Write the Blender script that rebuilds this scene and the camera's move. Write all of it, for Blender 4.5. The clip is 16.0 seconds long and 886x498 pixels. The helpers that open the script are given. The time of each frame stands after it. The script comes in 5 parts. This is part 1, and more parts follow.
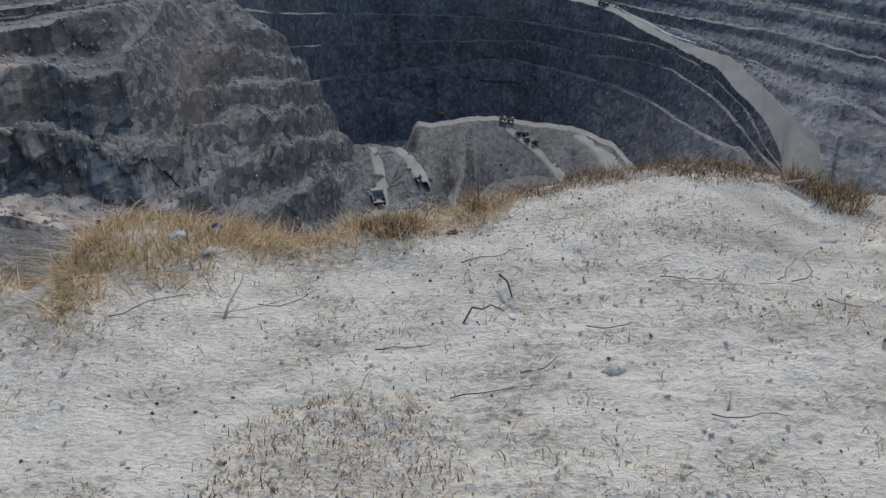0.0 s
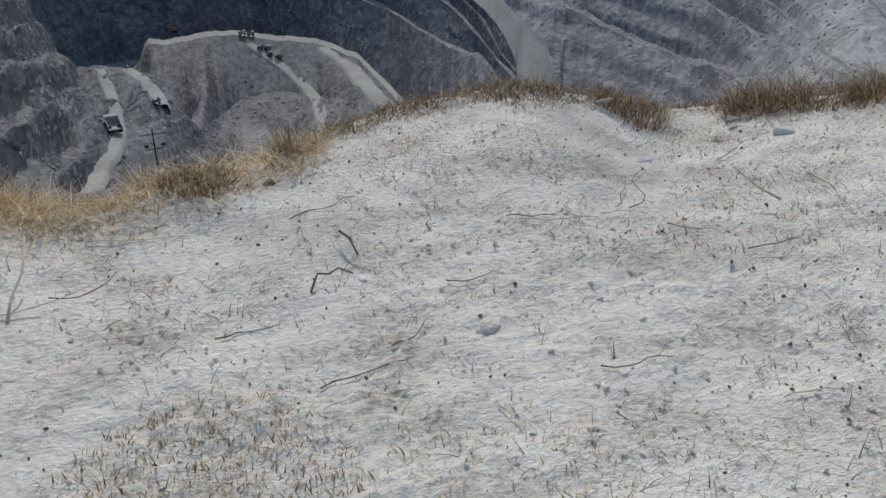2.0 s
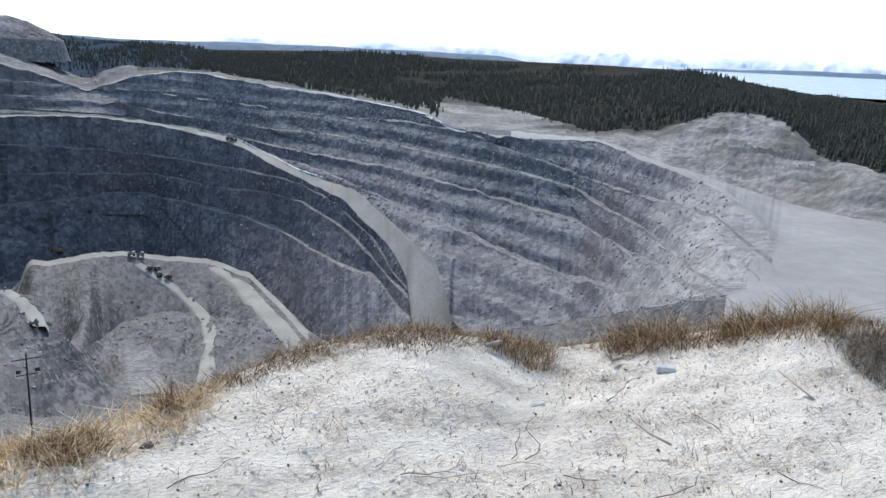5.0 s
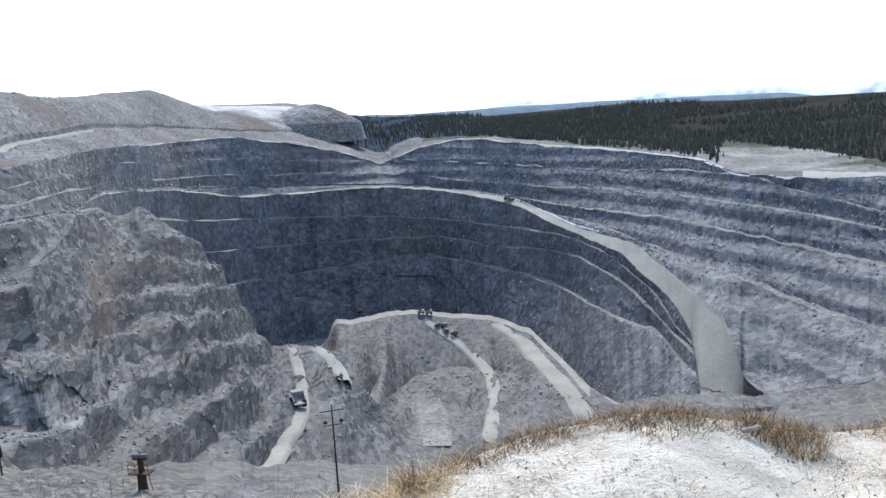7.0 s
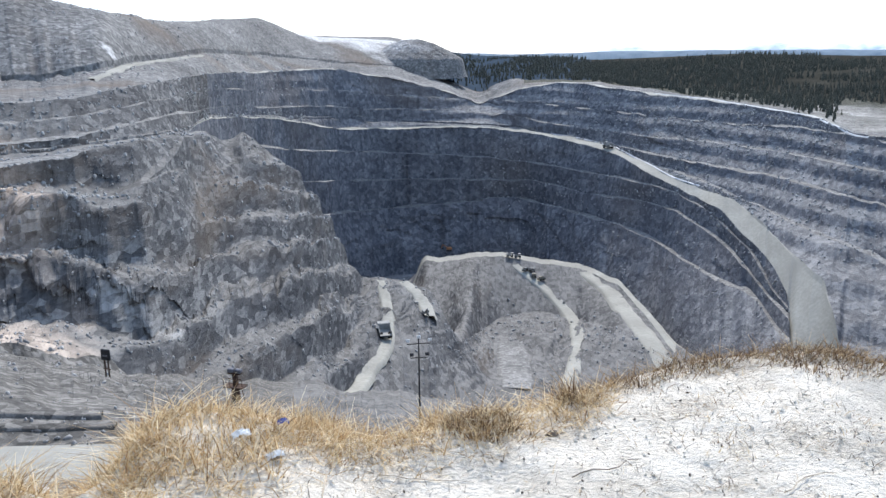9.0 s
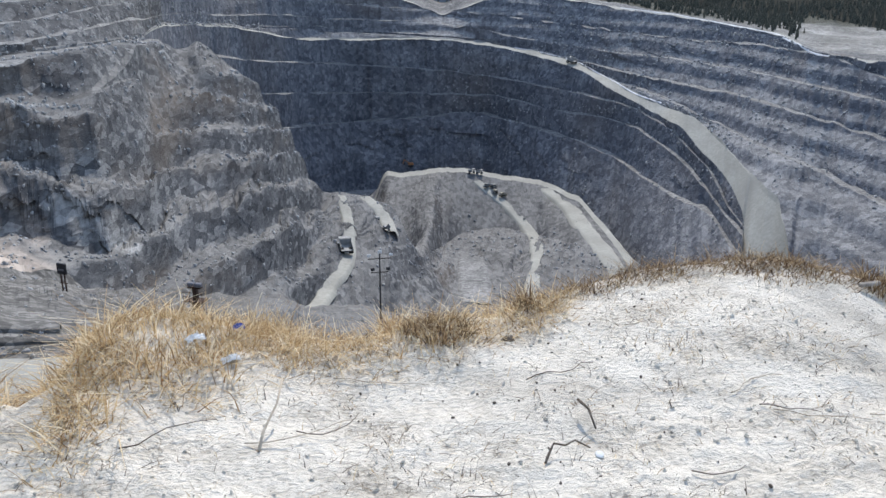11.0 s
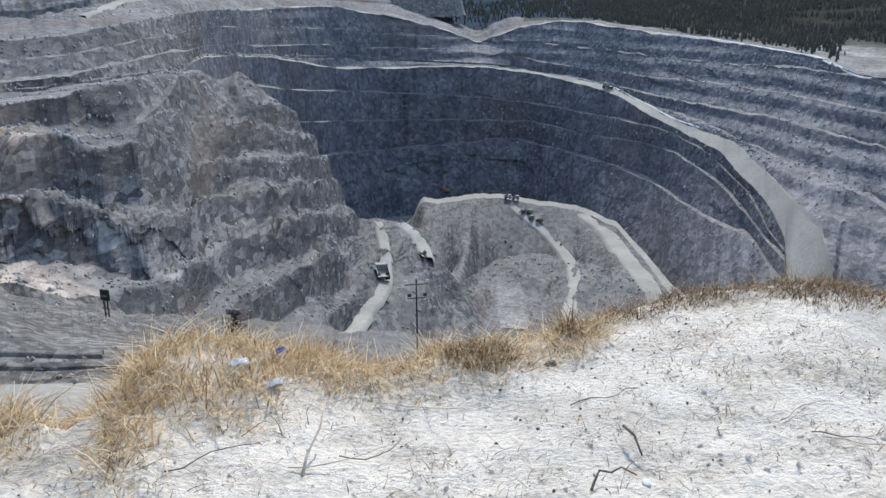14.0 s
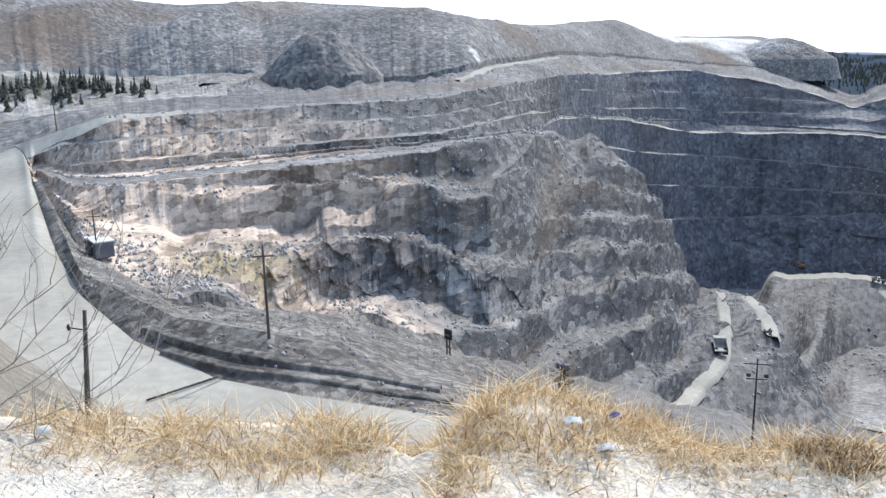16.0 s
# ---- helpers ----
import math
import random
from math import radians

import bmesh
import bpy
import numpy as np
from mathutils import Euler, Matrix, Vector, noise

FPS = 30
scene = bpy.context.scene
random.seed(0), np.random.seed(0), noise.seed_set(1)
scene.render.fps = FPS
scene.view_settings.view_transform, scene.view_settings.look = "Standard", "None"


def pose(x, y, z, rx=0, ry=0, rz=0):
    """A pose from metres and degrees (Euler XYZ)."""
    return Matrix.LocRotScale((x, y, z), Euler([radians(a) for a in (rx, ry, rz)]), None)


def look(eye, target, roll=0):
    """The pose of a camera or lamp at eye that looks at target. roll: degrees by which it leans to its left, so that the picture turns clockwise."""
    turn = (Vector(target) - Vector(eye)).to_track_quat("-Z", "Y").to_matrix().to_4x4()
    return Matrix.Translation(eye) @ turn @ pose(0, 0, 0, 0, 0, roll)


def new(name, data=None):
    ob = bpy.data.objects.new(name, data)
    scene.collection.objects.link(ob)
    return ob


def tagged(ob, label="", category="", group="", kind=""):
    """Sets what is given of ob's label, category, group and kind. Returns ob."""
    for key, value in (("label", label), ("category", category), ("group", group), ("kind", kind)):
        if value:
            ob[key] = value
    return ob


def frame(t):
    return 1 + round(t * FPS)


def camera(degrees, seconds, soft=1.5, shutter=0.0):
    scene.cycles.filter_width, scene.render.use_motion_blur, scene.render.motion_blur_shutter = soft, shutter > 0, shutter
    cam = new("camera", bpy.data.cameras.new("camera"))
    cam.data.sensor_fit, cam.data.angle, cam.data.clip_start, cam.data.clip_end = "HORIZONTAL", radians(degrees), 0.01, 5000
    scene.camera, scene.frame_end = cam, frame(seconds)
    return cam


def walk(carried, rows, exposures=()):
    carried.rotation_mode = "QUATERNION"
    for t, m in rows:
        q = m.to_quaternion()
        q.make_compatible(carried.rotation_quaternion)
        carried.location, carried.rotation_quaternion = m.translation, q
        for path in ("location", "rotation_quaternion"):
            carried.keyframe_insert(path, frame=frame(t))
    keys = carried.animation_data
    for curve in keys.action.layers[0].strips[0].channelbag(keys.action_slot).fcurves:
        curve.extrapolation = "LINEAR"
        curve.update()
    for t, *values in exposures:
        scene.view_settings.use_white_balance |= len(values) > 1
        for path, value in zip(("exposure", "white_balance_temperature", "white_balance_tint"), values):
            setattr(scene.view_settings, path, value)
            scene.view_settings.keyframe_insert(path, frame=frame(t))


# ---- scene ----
cam = camera(57.0, 16.0, soft=1.5)
# seconds, place in metres, turn in degrees
PATH = [
    (0, 0.404, -0.510, 1.538, 67.17, 1.67, -0.28),
    (0.5, 0.333, -0.289, 1.569, 68.93, 1.10, -2.75),
    (1, 0.140, -0.163, 1.561, 65.59, 1.23, -11.91),
    (1.2, 0.105, -0.113, 1.550, 63.91, -1.51, -15.54),
    (1.5, 0.091, -0.091, 1.555, 63.15, 1.10, -13.19),
    (2, 0.135, -0.071, 1.522, 61.12, -0.85, -17.74),
    (2.5, 0.208, -0.071, 1.532, 61.16, -1.45, -28.27),
    (3, 0.237, -0.063, 1.544, 62.36, -1.03, -28.74),
    (3.5, 0.309, -0.065, 1.635, 75.32, -2.76, -36.24),
    (4, 0.301, -0.013, 1.672, 79.54, -4.09, -39.01),
    (4.5, 0.284, -0.010, 1.683, 79.46, -1.81, -35.70),
    (5, 0.166, 0.011, 1.656, 76.43, -2.47, -25.08),
    (5.2, 0.125, 0.015, 1.644, 75.02, -0.78, -17.72),
    (7.3, 0.411, -0.016, 1.800, 81.00, 3.37, -6.49),
    (7.5, 0.389, -0.033, 1.805, 81.15, 3.15, -7.20),
    (8, 0.208, -0.106, 1.760, 81.35, 2.59, -6.25),
    (8.5, -0.001, -0.117, 1.700, 80.85, 2.85, -5.31),
    (9, -0.002, 0.001, 1.650, 76.56, 0.68, 0.49),
    (9.5, 0.011, 0.001, 1.620, 73.42, -0.51, -0.15),
    (10, 0.015, -0.008, 1.619, 72.34, -0.25, -0.15),
    (10.2, 0.014, -0.003, 1.611, 71.93, -0.73, -1.09),
    (12.3, 0.017, 0.055, 1.591, 69.95, -0.35, -2.29),
    (12.5, 0.016, 0.053, 1.591, 70.07, -0.55, -1.75),
    (13, 0.008, 0.041, 1.590, 70.49, -0.49, -1.27),
    (13.5, 0.011, 0.049, 1.596, 70.59, -0.47, -1.56),
    (14, -0.008, 0.028, 1.589, 72.46, 0.52, 0.36),
    (14.5, -0.012, 0.022, 1.603, 71.99, 2.51, 5.76),
    (15, -0.052, 0.004, 1.614, 76.70, 2.58, 19.67),
    (15.5, -0.086, 0.018, 1.592, 80.41, 1.62, 27.81),
    (16, -0.048, 0.015, 1.603, 77.06, 1.23, 24.34),
]
# seconds, stops, kelvin, tint
EXPOSURES = [(t, s + 0.3, k, 10) for t, s, k in ((0.0, -0.6, 6550), (0.6, -0.3, 6500), (1.5, -0.45, 6500), (2.0, -0.5, 6500), (2.5, -0.7, 6300), (3.0, -0.75, 6300), (3.3, -0.45, 6350), (3.6, -0.15, 6450), (5.0, 0.15, 6400), (7.3, 0.45, 6400), (8.5, 0.45, 6450), (9.0, 0.55, 6500), (9.6, 0.32, 6600), (10.2, 0.4, 6600), (12.5, 0.1, 6450), (14.0, 0.28, 6450), (14.5, 0.2, 6500), (15.0, 0.6, 6550), (16.0, 0.68, 6650))]
walk(cam, [(t, pose(x, y, z, rx, ry, rz)) for t, x, y, z, rx, ry, rz in PATH], EXPOSURES)

# ---- light ----
SUN_AZ, SUN_EL = 8.0, 43.0   # degrees right of +y, degrees above the horizon
world = bpy.data.worlds.new("sky")
scene.world = world
world.use_nodes = True
wn = world.node_tree.nodes
sky = wn.new("ShaderNodeTexSky")
sky.sky_type, sky.sun_disc = "NISHITA", False
sky.sun_elevation, sky.sun_rotation = radians(SUN_EL), radians(SUN_AZ)
sky.air_density, sky.dust_density, sky.ozone_density = 1.0, 0.6, 1.5
wn["Background"].inputs["Strength"].default_value = 0.165
wl = world.node_tree.links
# thin cloud and a pale haze towards the horizon, all round
w_co, w_sep = wn.new("ShaderNodeTexCoord"), wn.new("ShaderNodeSeparateXYZ")
wl.new(w_co.outputs["Generated"], w_sep.inputs[0])
w_noise, w_map = wn.new("ShaderNodeTexNoise"), wn.new("ShaderNodeMapping")
w_map.inputs["Scale"].default_value = (1, 1, 3.5)
w_noise.inputs["Scale"].default_value, w_noise.inputs["Detail"].default_value = 2.2, 7
wl.new(w_co.outputs["Generated"], w_map.inputs["Vector"])
wl.new(w_map.outputs[0], w_noise.inputs["Vector"])
w_cloud, w_haze, w_sum = wn.new("ShaderNodeMapRange"), wn.new("ShaderNodeMapRange"), wn.new("ShaderNodeMath")
w_cloud.inputs["From Min"].default_value, w_cloud.inputs["From Max"].default_value, w_cloud.inputs["To Max"].default_value = 0.42, 0.72, 0.6
w_haze.inputs["From Min"].default_value, w_haze.inputs["From Max"].default_value = 0.3, 0.0
w_haze.inputs["To Min"].default_value, w_haze.inputs["To Max"].default_value = 0.05, 0.7
wl.new(w_noise.outputs[0], w_cloud.inputs[0])
wl.new(w_sep.outputs[2], w_haze.inputs[0])
w_sum.operation, w_sum.use_clamp = "ADD", True
wl.new(w_cloud.outputs[0], w_sum.inputs[0])
wl.new(w_haze.outputs[0], w_sum.inputs[1])
w_mix = wn.new("ShaderNodeMixRGB")
w_mix.inputs[2].default_value = (4.3, 5.25, 6.5, 1)
wl.new(w_sum.outputs[0], w_mix.inputs[0])
wl.new(sky.outputs[0], w_mix.inputs[1])
wl.new(w_mix.outputs[0], wn["Background"].inputs["Color"])
sun_data = bpy.data.lights.new("sun", "SUN")
sun_data.energy, sun_data.angle, sun_data.color = 2.75, radians(0.6), (1.0, 0.95, 0.88)
sun = new("sun", sun_data)
s_dir = Vector((math.sin(radians(SUN_AZ)) * math.cos(radians(SUN_EL)), math.cos(radians(SUN_AZ)) * math.cos(radians(SUN_EL)), math.sin(radians(SUN_EL))))
sun.matrix_world = look(s_dir * 200, (0, 0, 0))


# ---- materials ----
def material(name, stops, scale=1.0, fine=8.0, rough=0.9, bump=0.4, bump_dist=0.1, stain=None, stain_scale=0.02, cells=0.0, stretch=(1, 1, 1), metal=0.0, spec=0.12, patches=(), stain_most=0.75, scree=None):
    """Two scales of noise over a ramp of colours, optional broken-stone cells and stains, with a bump. Scales are per metre."""
    m = bpy.data.materials.new(name)
    m.use_nodes = True
    n, l = m.node_tree.nodes, m.node_tree.links
    p = n["Principled BSDF"]
    p.inputs["Roughness"].default_value, p.inputs["Metallic"].default_value = rough, metal
    p.inputs["Specular IOR Level"].default_value = spec
    co = n.new("ShaderNodeTexCoord")
    mp = n.new("ShaderNodeMapping")
    mp.inputs["Scale"].default_value = stretch
    l.new(co.outputs["Object"], mp.inputs["Vector"])
    big, small = n.new("ShaderNodeTexNoise"), n.new("ShaderNodeTexNoise")
    big.inputs["Scale"].default_value, big.inputs["Detail"].default_value = scale, 6
    small.inputs["Scale"].default_value, small.inputs["Detail"].default_value = scale * fine, 5
    small.inputs["Roughness"].default_value = 0.65
    for q in (big, small):
        l.new(mp.outputs[0], q.inputs["Vector"])
    mix = n.new("ShaderNodeMath")
    mix.operation = "MULTIPLY_ADD"
    mix.inputs[1].default_value = 0.5
    half = n.new("ShaderNodeMath")
    half.operation = "MULTIPLY"
    half.inputs[1].default_value = 0.5
    l.new(small.outputs[0], half.inputs[0])
    l.new(big.outputs[0], mix.inputs[0])
    l.new(half.outputs[0], mix.inputs[2])
    height = mix.outputs[0]
    if cells:
        v = n.new("ShaderNodeTexVoronoi")
        v.inputs["Scale"].default_value = cells
        l.new(mp.outputs[0], v.inputs["Vector"])
        sep = n.new("ShaderNodeSeparateColor")
        l.new(v.outputs["Color"], sep.inputs[0])
        add = n.new("ShaderNodeMath")
        add.operation = "MULTIPLY_ADD"
        add.inputs[1].default_value = 0.28
        l.new(sep.outputs[0], add.inputs[0])
        sub = n.new("ShaderNodeMath")
        sub.operation = "SUBTRACT"
        sub.inputs[1].default_value = 0.14
        l.new(height, sub.inputs[0])
        l.new(sub.outputs[0], add.inputs[2])
        height = add.outputs[0]
    ramp = n.new("ShaderNodeValToRGB")
    el = ramp.color_ramp.elements
    while len(el) < len(stops):
        el.new(0.5)
    for e, (pos, c) in zip(el, stops):
        e.position, e.color = pos, (*c, 1)
    l.new(height, ramp.inputs[0])
    colour = ramp.outputs[0]
    if stain:
        sn = n.new("ShaderNodeTexNoise")
        sn.inputs["Scale"].default_value, sn.inputs["Detail"].default_value = stain_scale, 5
        l.new(mp.outputs[0], sn.inputs["Vector"])
        sr = n.new("ShaderNodeMapRange")
        sr.inputs["From Min"].default_value, sr.inputs["From Max"].default_value = 0.52, 0.68
        sr.inputs["To Max"].default_value = stain_most
        l.new(sn.outputs[0], sr.inputs[0])
        mc = n.new("ShaderNodeMix")
        mc.data_type = "RGBA"
        mc.inputs["B"].default_value = (*stain, 1)
        l.new(sr.outputs[0], mc.inputs["Factor"])
        l.new(colour, mc.inputs["A"])
        mc.inputs["B"].default_value = (*stain, 1)
        colour = mc.outputs["Result"]
        for i in mc.inputs:
            if i.type == "RGBA" and i.name == "B":
                i.default_value = (*stain, 1)
            if i.type == "RGBA" and i.name == "A":
                l.new(ramp.outputs[0], i)
        for o in mc.outputs:
            if o.type == "RGBA":
                colour = o
    if scree:
        # loose gravel lies wherever the ground is not too steep
        geo, up = n.new("ShaderNodeNewGeometry"), n.new("ShaderNodeSeparateXYZ")
        l.new(geo.outputs["True Normal"], up.inputs[0])
        lies = n.new("ShaderNodeMapRange")
        lies.inputs["From Min"].default_value, lies.inputs["From Max"].default_value = scree[2], scree[3]
        l.new(up.outputs[2], lies.inputs[0])
        gr = n.new("ShaderNodeValToRGB")
        gr.color_ramp.elements[0].position, gr.color_ramp.elements[0].color = 0.34, (*scree[0], 1)
        gr.color_ramp.elements[1].position, gr.color_ramp.elements[1].color = 0.66, (*scree[1], 1)
        l.new(height, gr.inputs[0])
        gm = n.new("ShaderNodeMixRGB")
        l.new(lies.outputs[0], gm.inputs[0])
        l.new(colour, gm.inputs[1])
        l.new(gr.outputs[0], gm.inputs[2])
        colour = gm.outputs[0]
    for patch in patches:
        # another tone round one place: centre, reach, dark and light colour
        centre, reach, dark, light = patch
        away = n.new("ShaderNodeVectorMath")
        away.operation = "DISTANCE"
        away.inputs[1].default_value = centre
        l.new(co.outputs["Object"], away.inputs[0])
        pn = n.new("ShaderNodeTexNoise")
        pn.inputs["Scale"].default_value, pn.inputs["Detail"].default_value = 2.4 / reach, 6
        l.new(co.outputs["Object"], pn.inputs["Vector"])
        wob = n.new("ShaderNodeMath")
        wob.operation = "MULTIPLY_ADD"
        wob.inputs[1].default_value = -reach * 1.6
        l.new(pn.outputs[0], wob.inputs[0])
        l.new(away.outputs["Value"], wob.inputs[2])
        mask = n.new("ShaderNodeMapRange")
        mask.inputs["From Min"].default_value, mask.inputs["From Max"].default_value = reach * 0.25, -reach * 0.2
        l.new(wob.outputs[0], mask.inputs[0])
        pr = n.new("ShaderNodeValToRGB")
        pr.color_ramp.elements[0].position, pr.color_ramp.elements[0].color = 0.32, (*dark, 1)
        pr.color_ramp.elements[1].position, pr.color_ramp.elements[1].color = 0.66, (*light, 1)
        l.new(height, pr.inputs[0])
        pm = n.new("ShaderNodeMixRGB")
        l.new(mask.outputs[0], pm.inputs[0])
        l.new(colour, pm.inputs[1])
        l.new(pr.outputs[0], pm.inputs[2])
        colour = pm.outputs[0]
    l.new(colour, p.inputs["Base Color"])
    if bump:
        b = n.new("ShaderNodeBump")
        b.inputs["Strength"].default_value, b.inputs["Distance"].default_value = bump, bump_dist
        l.new(height, b.inputs["Height"])
        l.new(b.outputs[0], p.inputs["Normal"])
    return m


def grey(v, warm=0.0):
    return (v * (1 + warm), v, v * (1 - warm))


ROCK = material("grey_rock", [(0.3, (0.040, 0.041, 0.046)), (0.45, (0.076, 0.078, 0.083)), (0.57, (0.122, 0.123, 0.127)), (0.70, (0.25, 0.248, 0.244))], 0.07, 15, bump=1.0, bump_dist=0.8, cells=0.5, scree=((0.098, 0.097, 0.096), (0.21, 0.206, 0.20), 0.64, 0.88), stretch=(1, 0.45, 1.15), stain=(0.16, 0.125, 0.095), stain_scale=0.03, stain_most=0.5, patches=[((-140, 121, -22), 70, (0.17, 0.13, 0.10), (0.64, 0.53, 0.44)), ((-96, 116, -33), 12, (0.14, 0.12, 0.08), (0.40, 0.33, 0.22)), ((-61, 164, -54), 6, (0.12, 0.118, 0.115), (0.38, 0.375, 0.365)), ((-68, 156, -45), 5, (0.11, 0.108, 0.106), (0.34, 0.336, 0.33))])
# blue tint and raised darks stand in for air haze on far walls
ROCK_FAR = material("haze_blue_far_rock", [(0.3, (0.075, 0.080, 0.095)), (0.48, (0.125, 0.130, 0.147)), (0.6, (0.18, 0.184, 0.20)), (0.72, (0.27, 0.272, 0.285))], 0.04, 16, bump=1.0, bump_dist=1.3, cells=0.32, scree=((0.14, 0.14, 0.145), (0.31, 0.308, 0.306), 0.60, 0.88), stain=(0.12, 0.10, 0.09), stain_scale=0.008, stain_most=0.5, patches=[((-96, 683, -78), 7, (0.22, 0.30, 0.38), (0.42, 0.52, 0.62)), ((262, 205, -67), 112, (0.22, 0.215, 0.205), (0.38, 0.374, 0.358))])
# first patch paints the sunlit white of the far dumps into the colour
RUBBLE = material("spoil_rubble", [(0.3, (0.07, 0.07, 0.074)), (0.48, (0.14, 0.139, 0.138)), (0.6, (0.21, 0.208, 0.204)), (0.72, (0.32, 0.316, 0.31))], 0.018, 30, bump=0.9, bump_dist=1.0, cells=0.5, stain=(0.14, 0.108, 0.085), stain_scale=0.012, stain_most=0.7, patches=[((-150, 1150, 5), 115, (0.30, 0.295, 0.29), (0.66, 0.655, 0.65)), ((-160, 390, 4), 6, (0.30, 0.30, 0.30), (0.6, 0.6, 0.6))])
ROAD = material("haul_road", [(0.3, (0.22, 0.214, 0.19)), (0.5, (0.305, 0.299, 0.268)), (0.7, (0.40, 0.394, 0.358))], 0.04, 14, bump=0.4, bump_dist=0.2, stain=(0.26, 0.254, 0.23), stain_scale=0.03)
LEDGE = material("bench_gravel", [(0.3, (0.12, 0.119, 0.116)), (0.5, (0.19, 0.187, 0.182)), (0.7, (0.31, 0.306, 0.298))], 0.06, 10, bump=0.8, bump_dist=0.6, cells=0.6)
PALE = material("pale_cliff", [(0.3, (0.09, 0.087, 0.08)), (0.46, (0.20, 0.193, 0.18)), (0.58, (0.33, 0.32, 0.30)), (0.7, (0.50, 0.49, 0.465))], 0.03, 8, bump=1.0, bump_dist=2.0, stretch=(1, 1, 0.4), stain=(0.09, 0.09, 0.075), stain_scale=0.014, patches=[((246, 918, -45), 250, (0.02, 0.024, 0.016), (0.07, 0.07, 0.055)), ((410, 545, -62), 75, (0.03, 0.032, 0.024), (0.10, 0.10, 0.08))])
DUST = material("pale_dust_floor", [(0.3, (0.25, 0.245, 0.232)), (0.5, (0.31, 0.305, 0.29)), (0.7, (0.38, 0.374, 0.358))], 0.015, 10, bump=0.4, bump_dist=0.5, stain=(0.24, 0.235, 0.22), stain_scale=0.012)
BERM = material("dark_berm_soil", [(0.3, (0.06, 0.058, 0.055)), (0.5, (0.12, 0.115, 0.108)), (0.7, (0.25, 0.24, 0.225))], 0.12, 8, bump=1.0, bump_dist=0.6, cells=0.9)
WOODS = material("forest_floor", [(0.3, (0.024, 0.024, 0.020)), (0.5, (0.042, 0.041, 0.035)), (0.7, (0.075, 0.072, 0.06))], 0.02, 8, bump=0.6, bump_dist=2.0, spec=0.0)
HILL = material("dry_hillside", [(0.3, (0.08, 0.072, 0.06)), (0.5, (0.19, 0.175, 0.15)), (0.7, (0.36, 0.34, 0.30))], 0.35, 11, bump=1.0, bump_dist=0.35)
# blue of distance put into the colour of the far hill and plain
PLAIN = material("haze_blue_plain", [(0.3, (0.03, 0.044, 0.062)), (0.7, (0.06, 0.08, 0.105))], 0.002, 6, bump=0, spec=0.0)
SAND = material("dry_sand", [(0.33, (0.27, 0.245, 0.205)), (0.41, (0.51, 0.46, 0.385)), (0.49, (0.67, 0.615, 0.53)), (0.65, (0.81, 0.75, 0.65))], 3.0, 14, bump=1.0, bump_dist=0.04, stain=(0.47, 0.43, 0.37), stain_scale=0.8, stretch=(0.8, 1.25, 1))


# ---- vector noise ----
def hashed(i, j, seed):
    h = (i * 374761393 + j * 668265263 + seed * 974711) & 0xFFFFFFFF
    h = ((h ^ (h >> 13)) * 1274126177) & 0xFFFFFFFF
    return ((h ^ (h >> 16)) & 0xFFFF) / 65535.0


def value_noise(x, y, seed=0):
    i, j = np.floor(x).astype(np.int64), np.floor(y).astype(np.int64)
    u, v = x - i, y - j
    u, v = u * u * (3 - 2 * u), v * v * (3 - 2 * v)
    a, b = hashed(i, j, seed), hashed(i + 1, j, seed)
    c, d = hashed(i, j + 1, seed), hashed(i + 1, j + 1, seed)
    return (a + (b - a) * u) * (1 - v) + (c + (d - c) * u) * v


def fbm(x, y, octaves=4, seed=0, gain=0.5):
    total, amp, norm = 0, 1.0, 0
    for k in range(octaves):
        c, s = math.cos(0.6 * k), math.sin(0.6 * k)
        total = total + amp * (value_noise((x * c - y * s) * 2 ** k, (x * s + y * c) * 2 ** k, seed + k) * 2 - 1)
        norm += amp
        amp *= gain
    return total / norm


def ridged(x, y, octaves=4, seed=0):
    total, amp, norm = 0, 1.0, 0
    for k in range(octaves):
        total = total + amp * (1 - np.abs(value_noise(x * 2 ** k, y * 2 ** k, seed + k) * 2 - 1))
        norm += amp
        amp *= 0.55
    return total / norm * 2 - 1


# ---- the pit: guide lines round the lookout ----
EYE = 1.65
STEP = 0.08
AZ = np.arange(-62, 73.01, STEP)
N_AZ = len(AZ)
SIN, COS = np.sin(np.radians(AZ)), np.cos(np.radians(AZ))


def soften(a, width):
    k = int(width / STEP)
    if k < 1:
        return a
    w = np.hanning(2 * k + 3)[1:-1]
    return np.convolve(np.pad(a, k, "edge"), w / w.sum(), "valid")


def line(knots, width=1.0):
    """A guide line: bearing, slope angle from the eye, distance. Gives distance and height."""
    b, e, r = (np.array(q, float) for q in zip(*knots))
    rr = soften(np.exp(np.interp(AZ, b, np.log(r))), width)
    ee = soften(np.interp(AZ, b, e), width)
    return rr, rr * np.tan(np.radians(ee))


def slope(knots, width=0.8):
    b, e = (np.array(q, float) for q in zip(*knots))
    return soften(np.interp(AZ, b, e), width)


def ease(a, lo, hi):
    t = np.clip((a - lo) / (hi - lo), 0, 1)
    return t * t * (3 - 2 * t)


def blend(p, q, lo, hi):
    w = ease(AZ, lo, hi)
    return p[0] * (1 - w) + q[0] * w, p[1] * (1 - w) + q[1] * w


def flat(p, width, rise=0.0):
    return p[0] + width, p[1] + rise


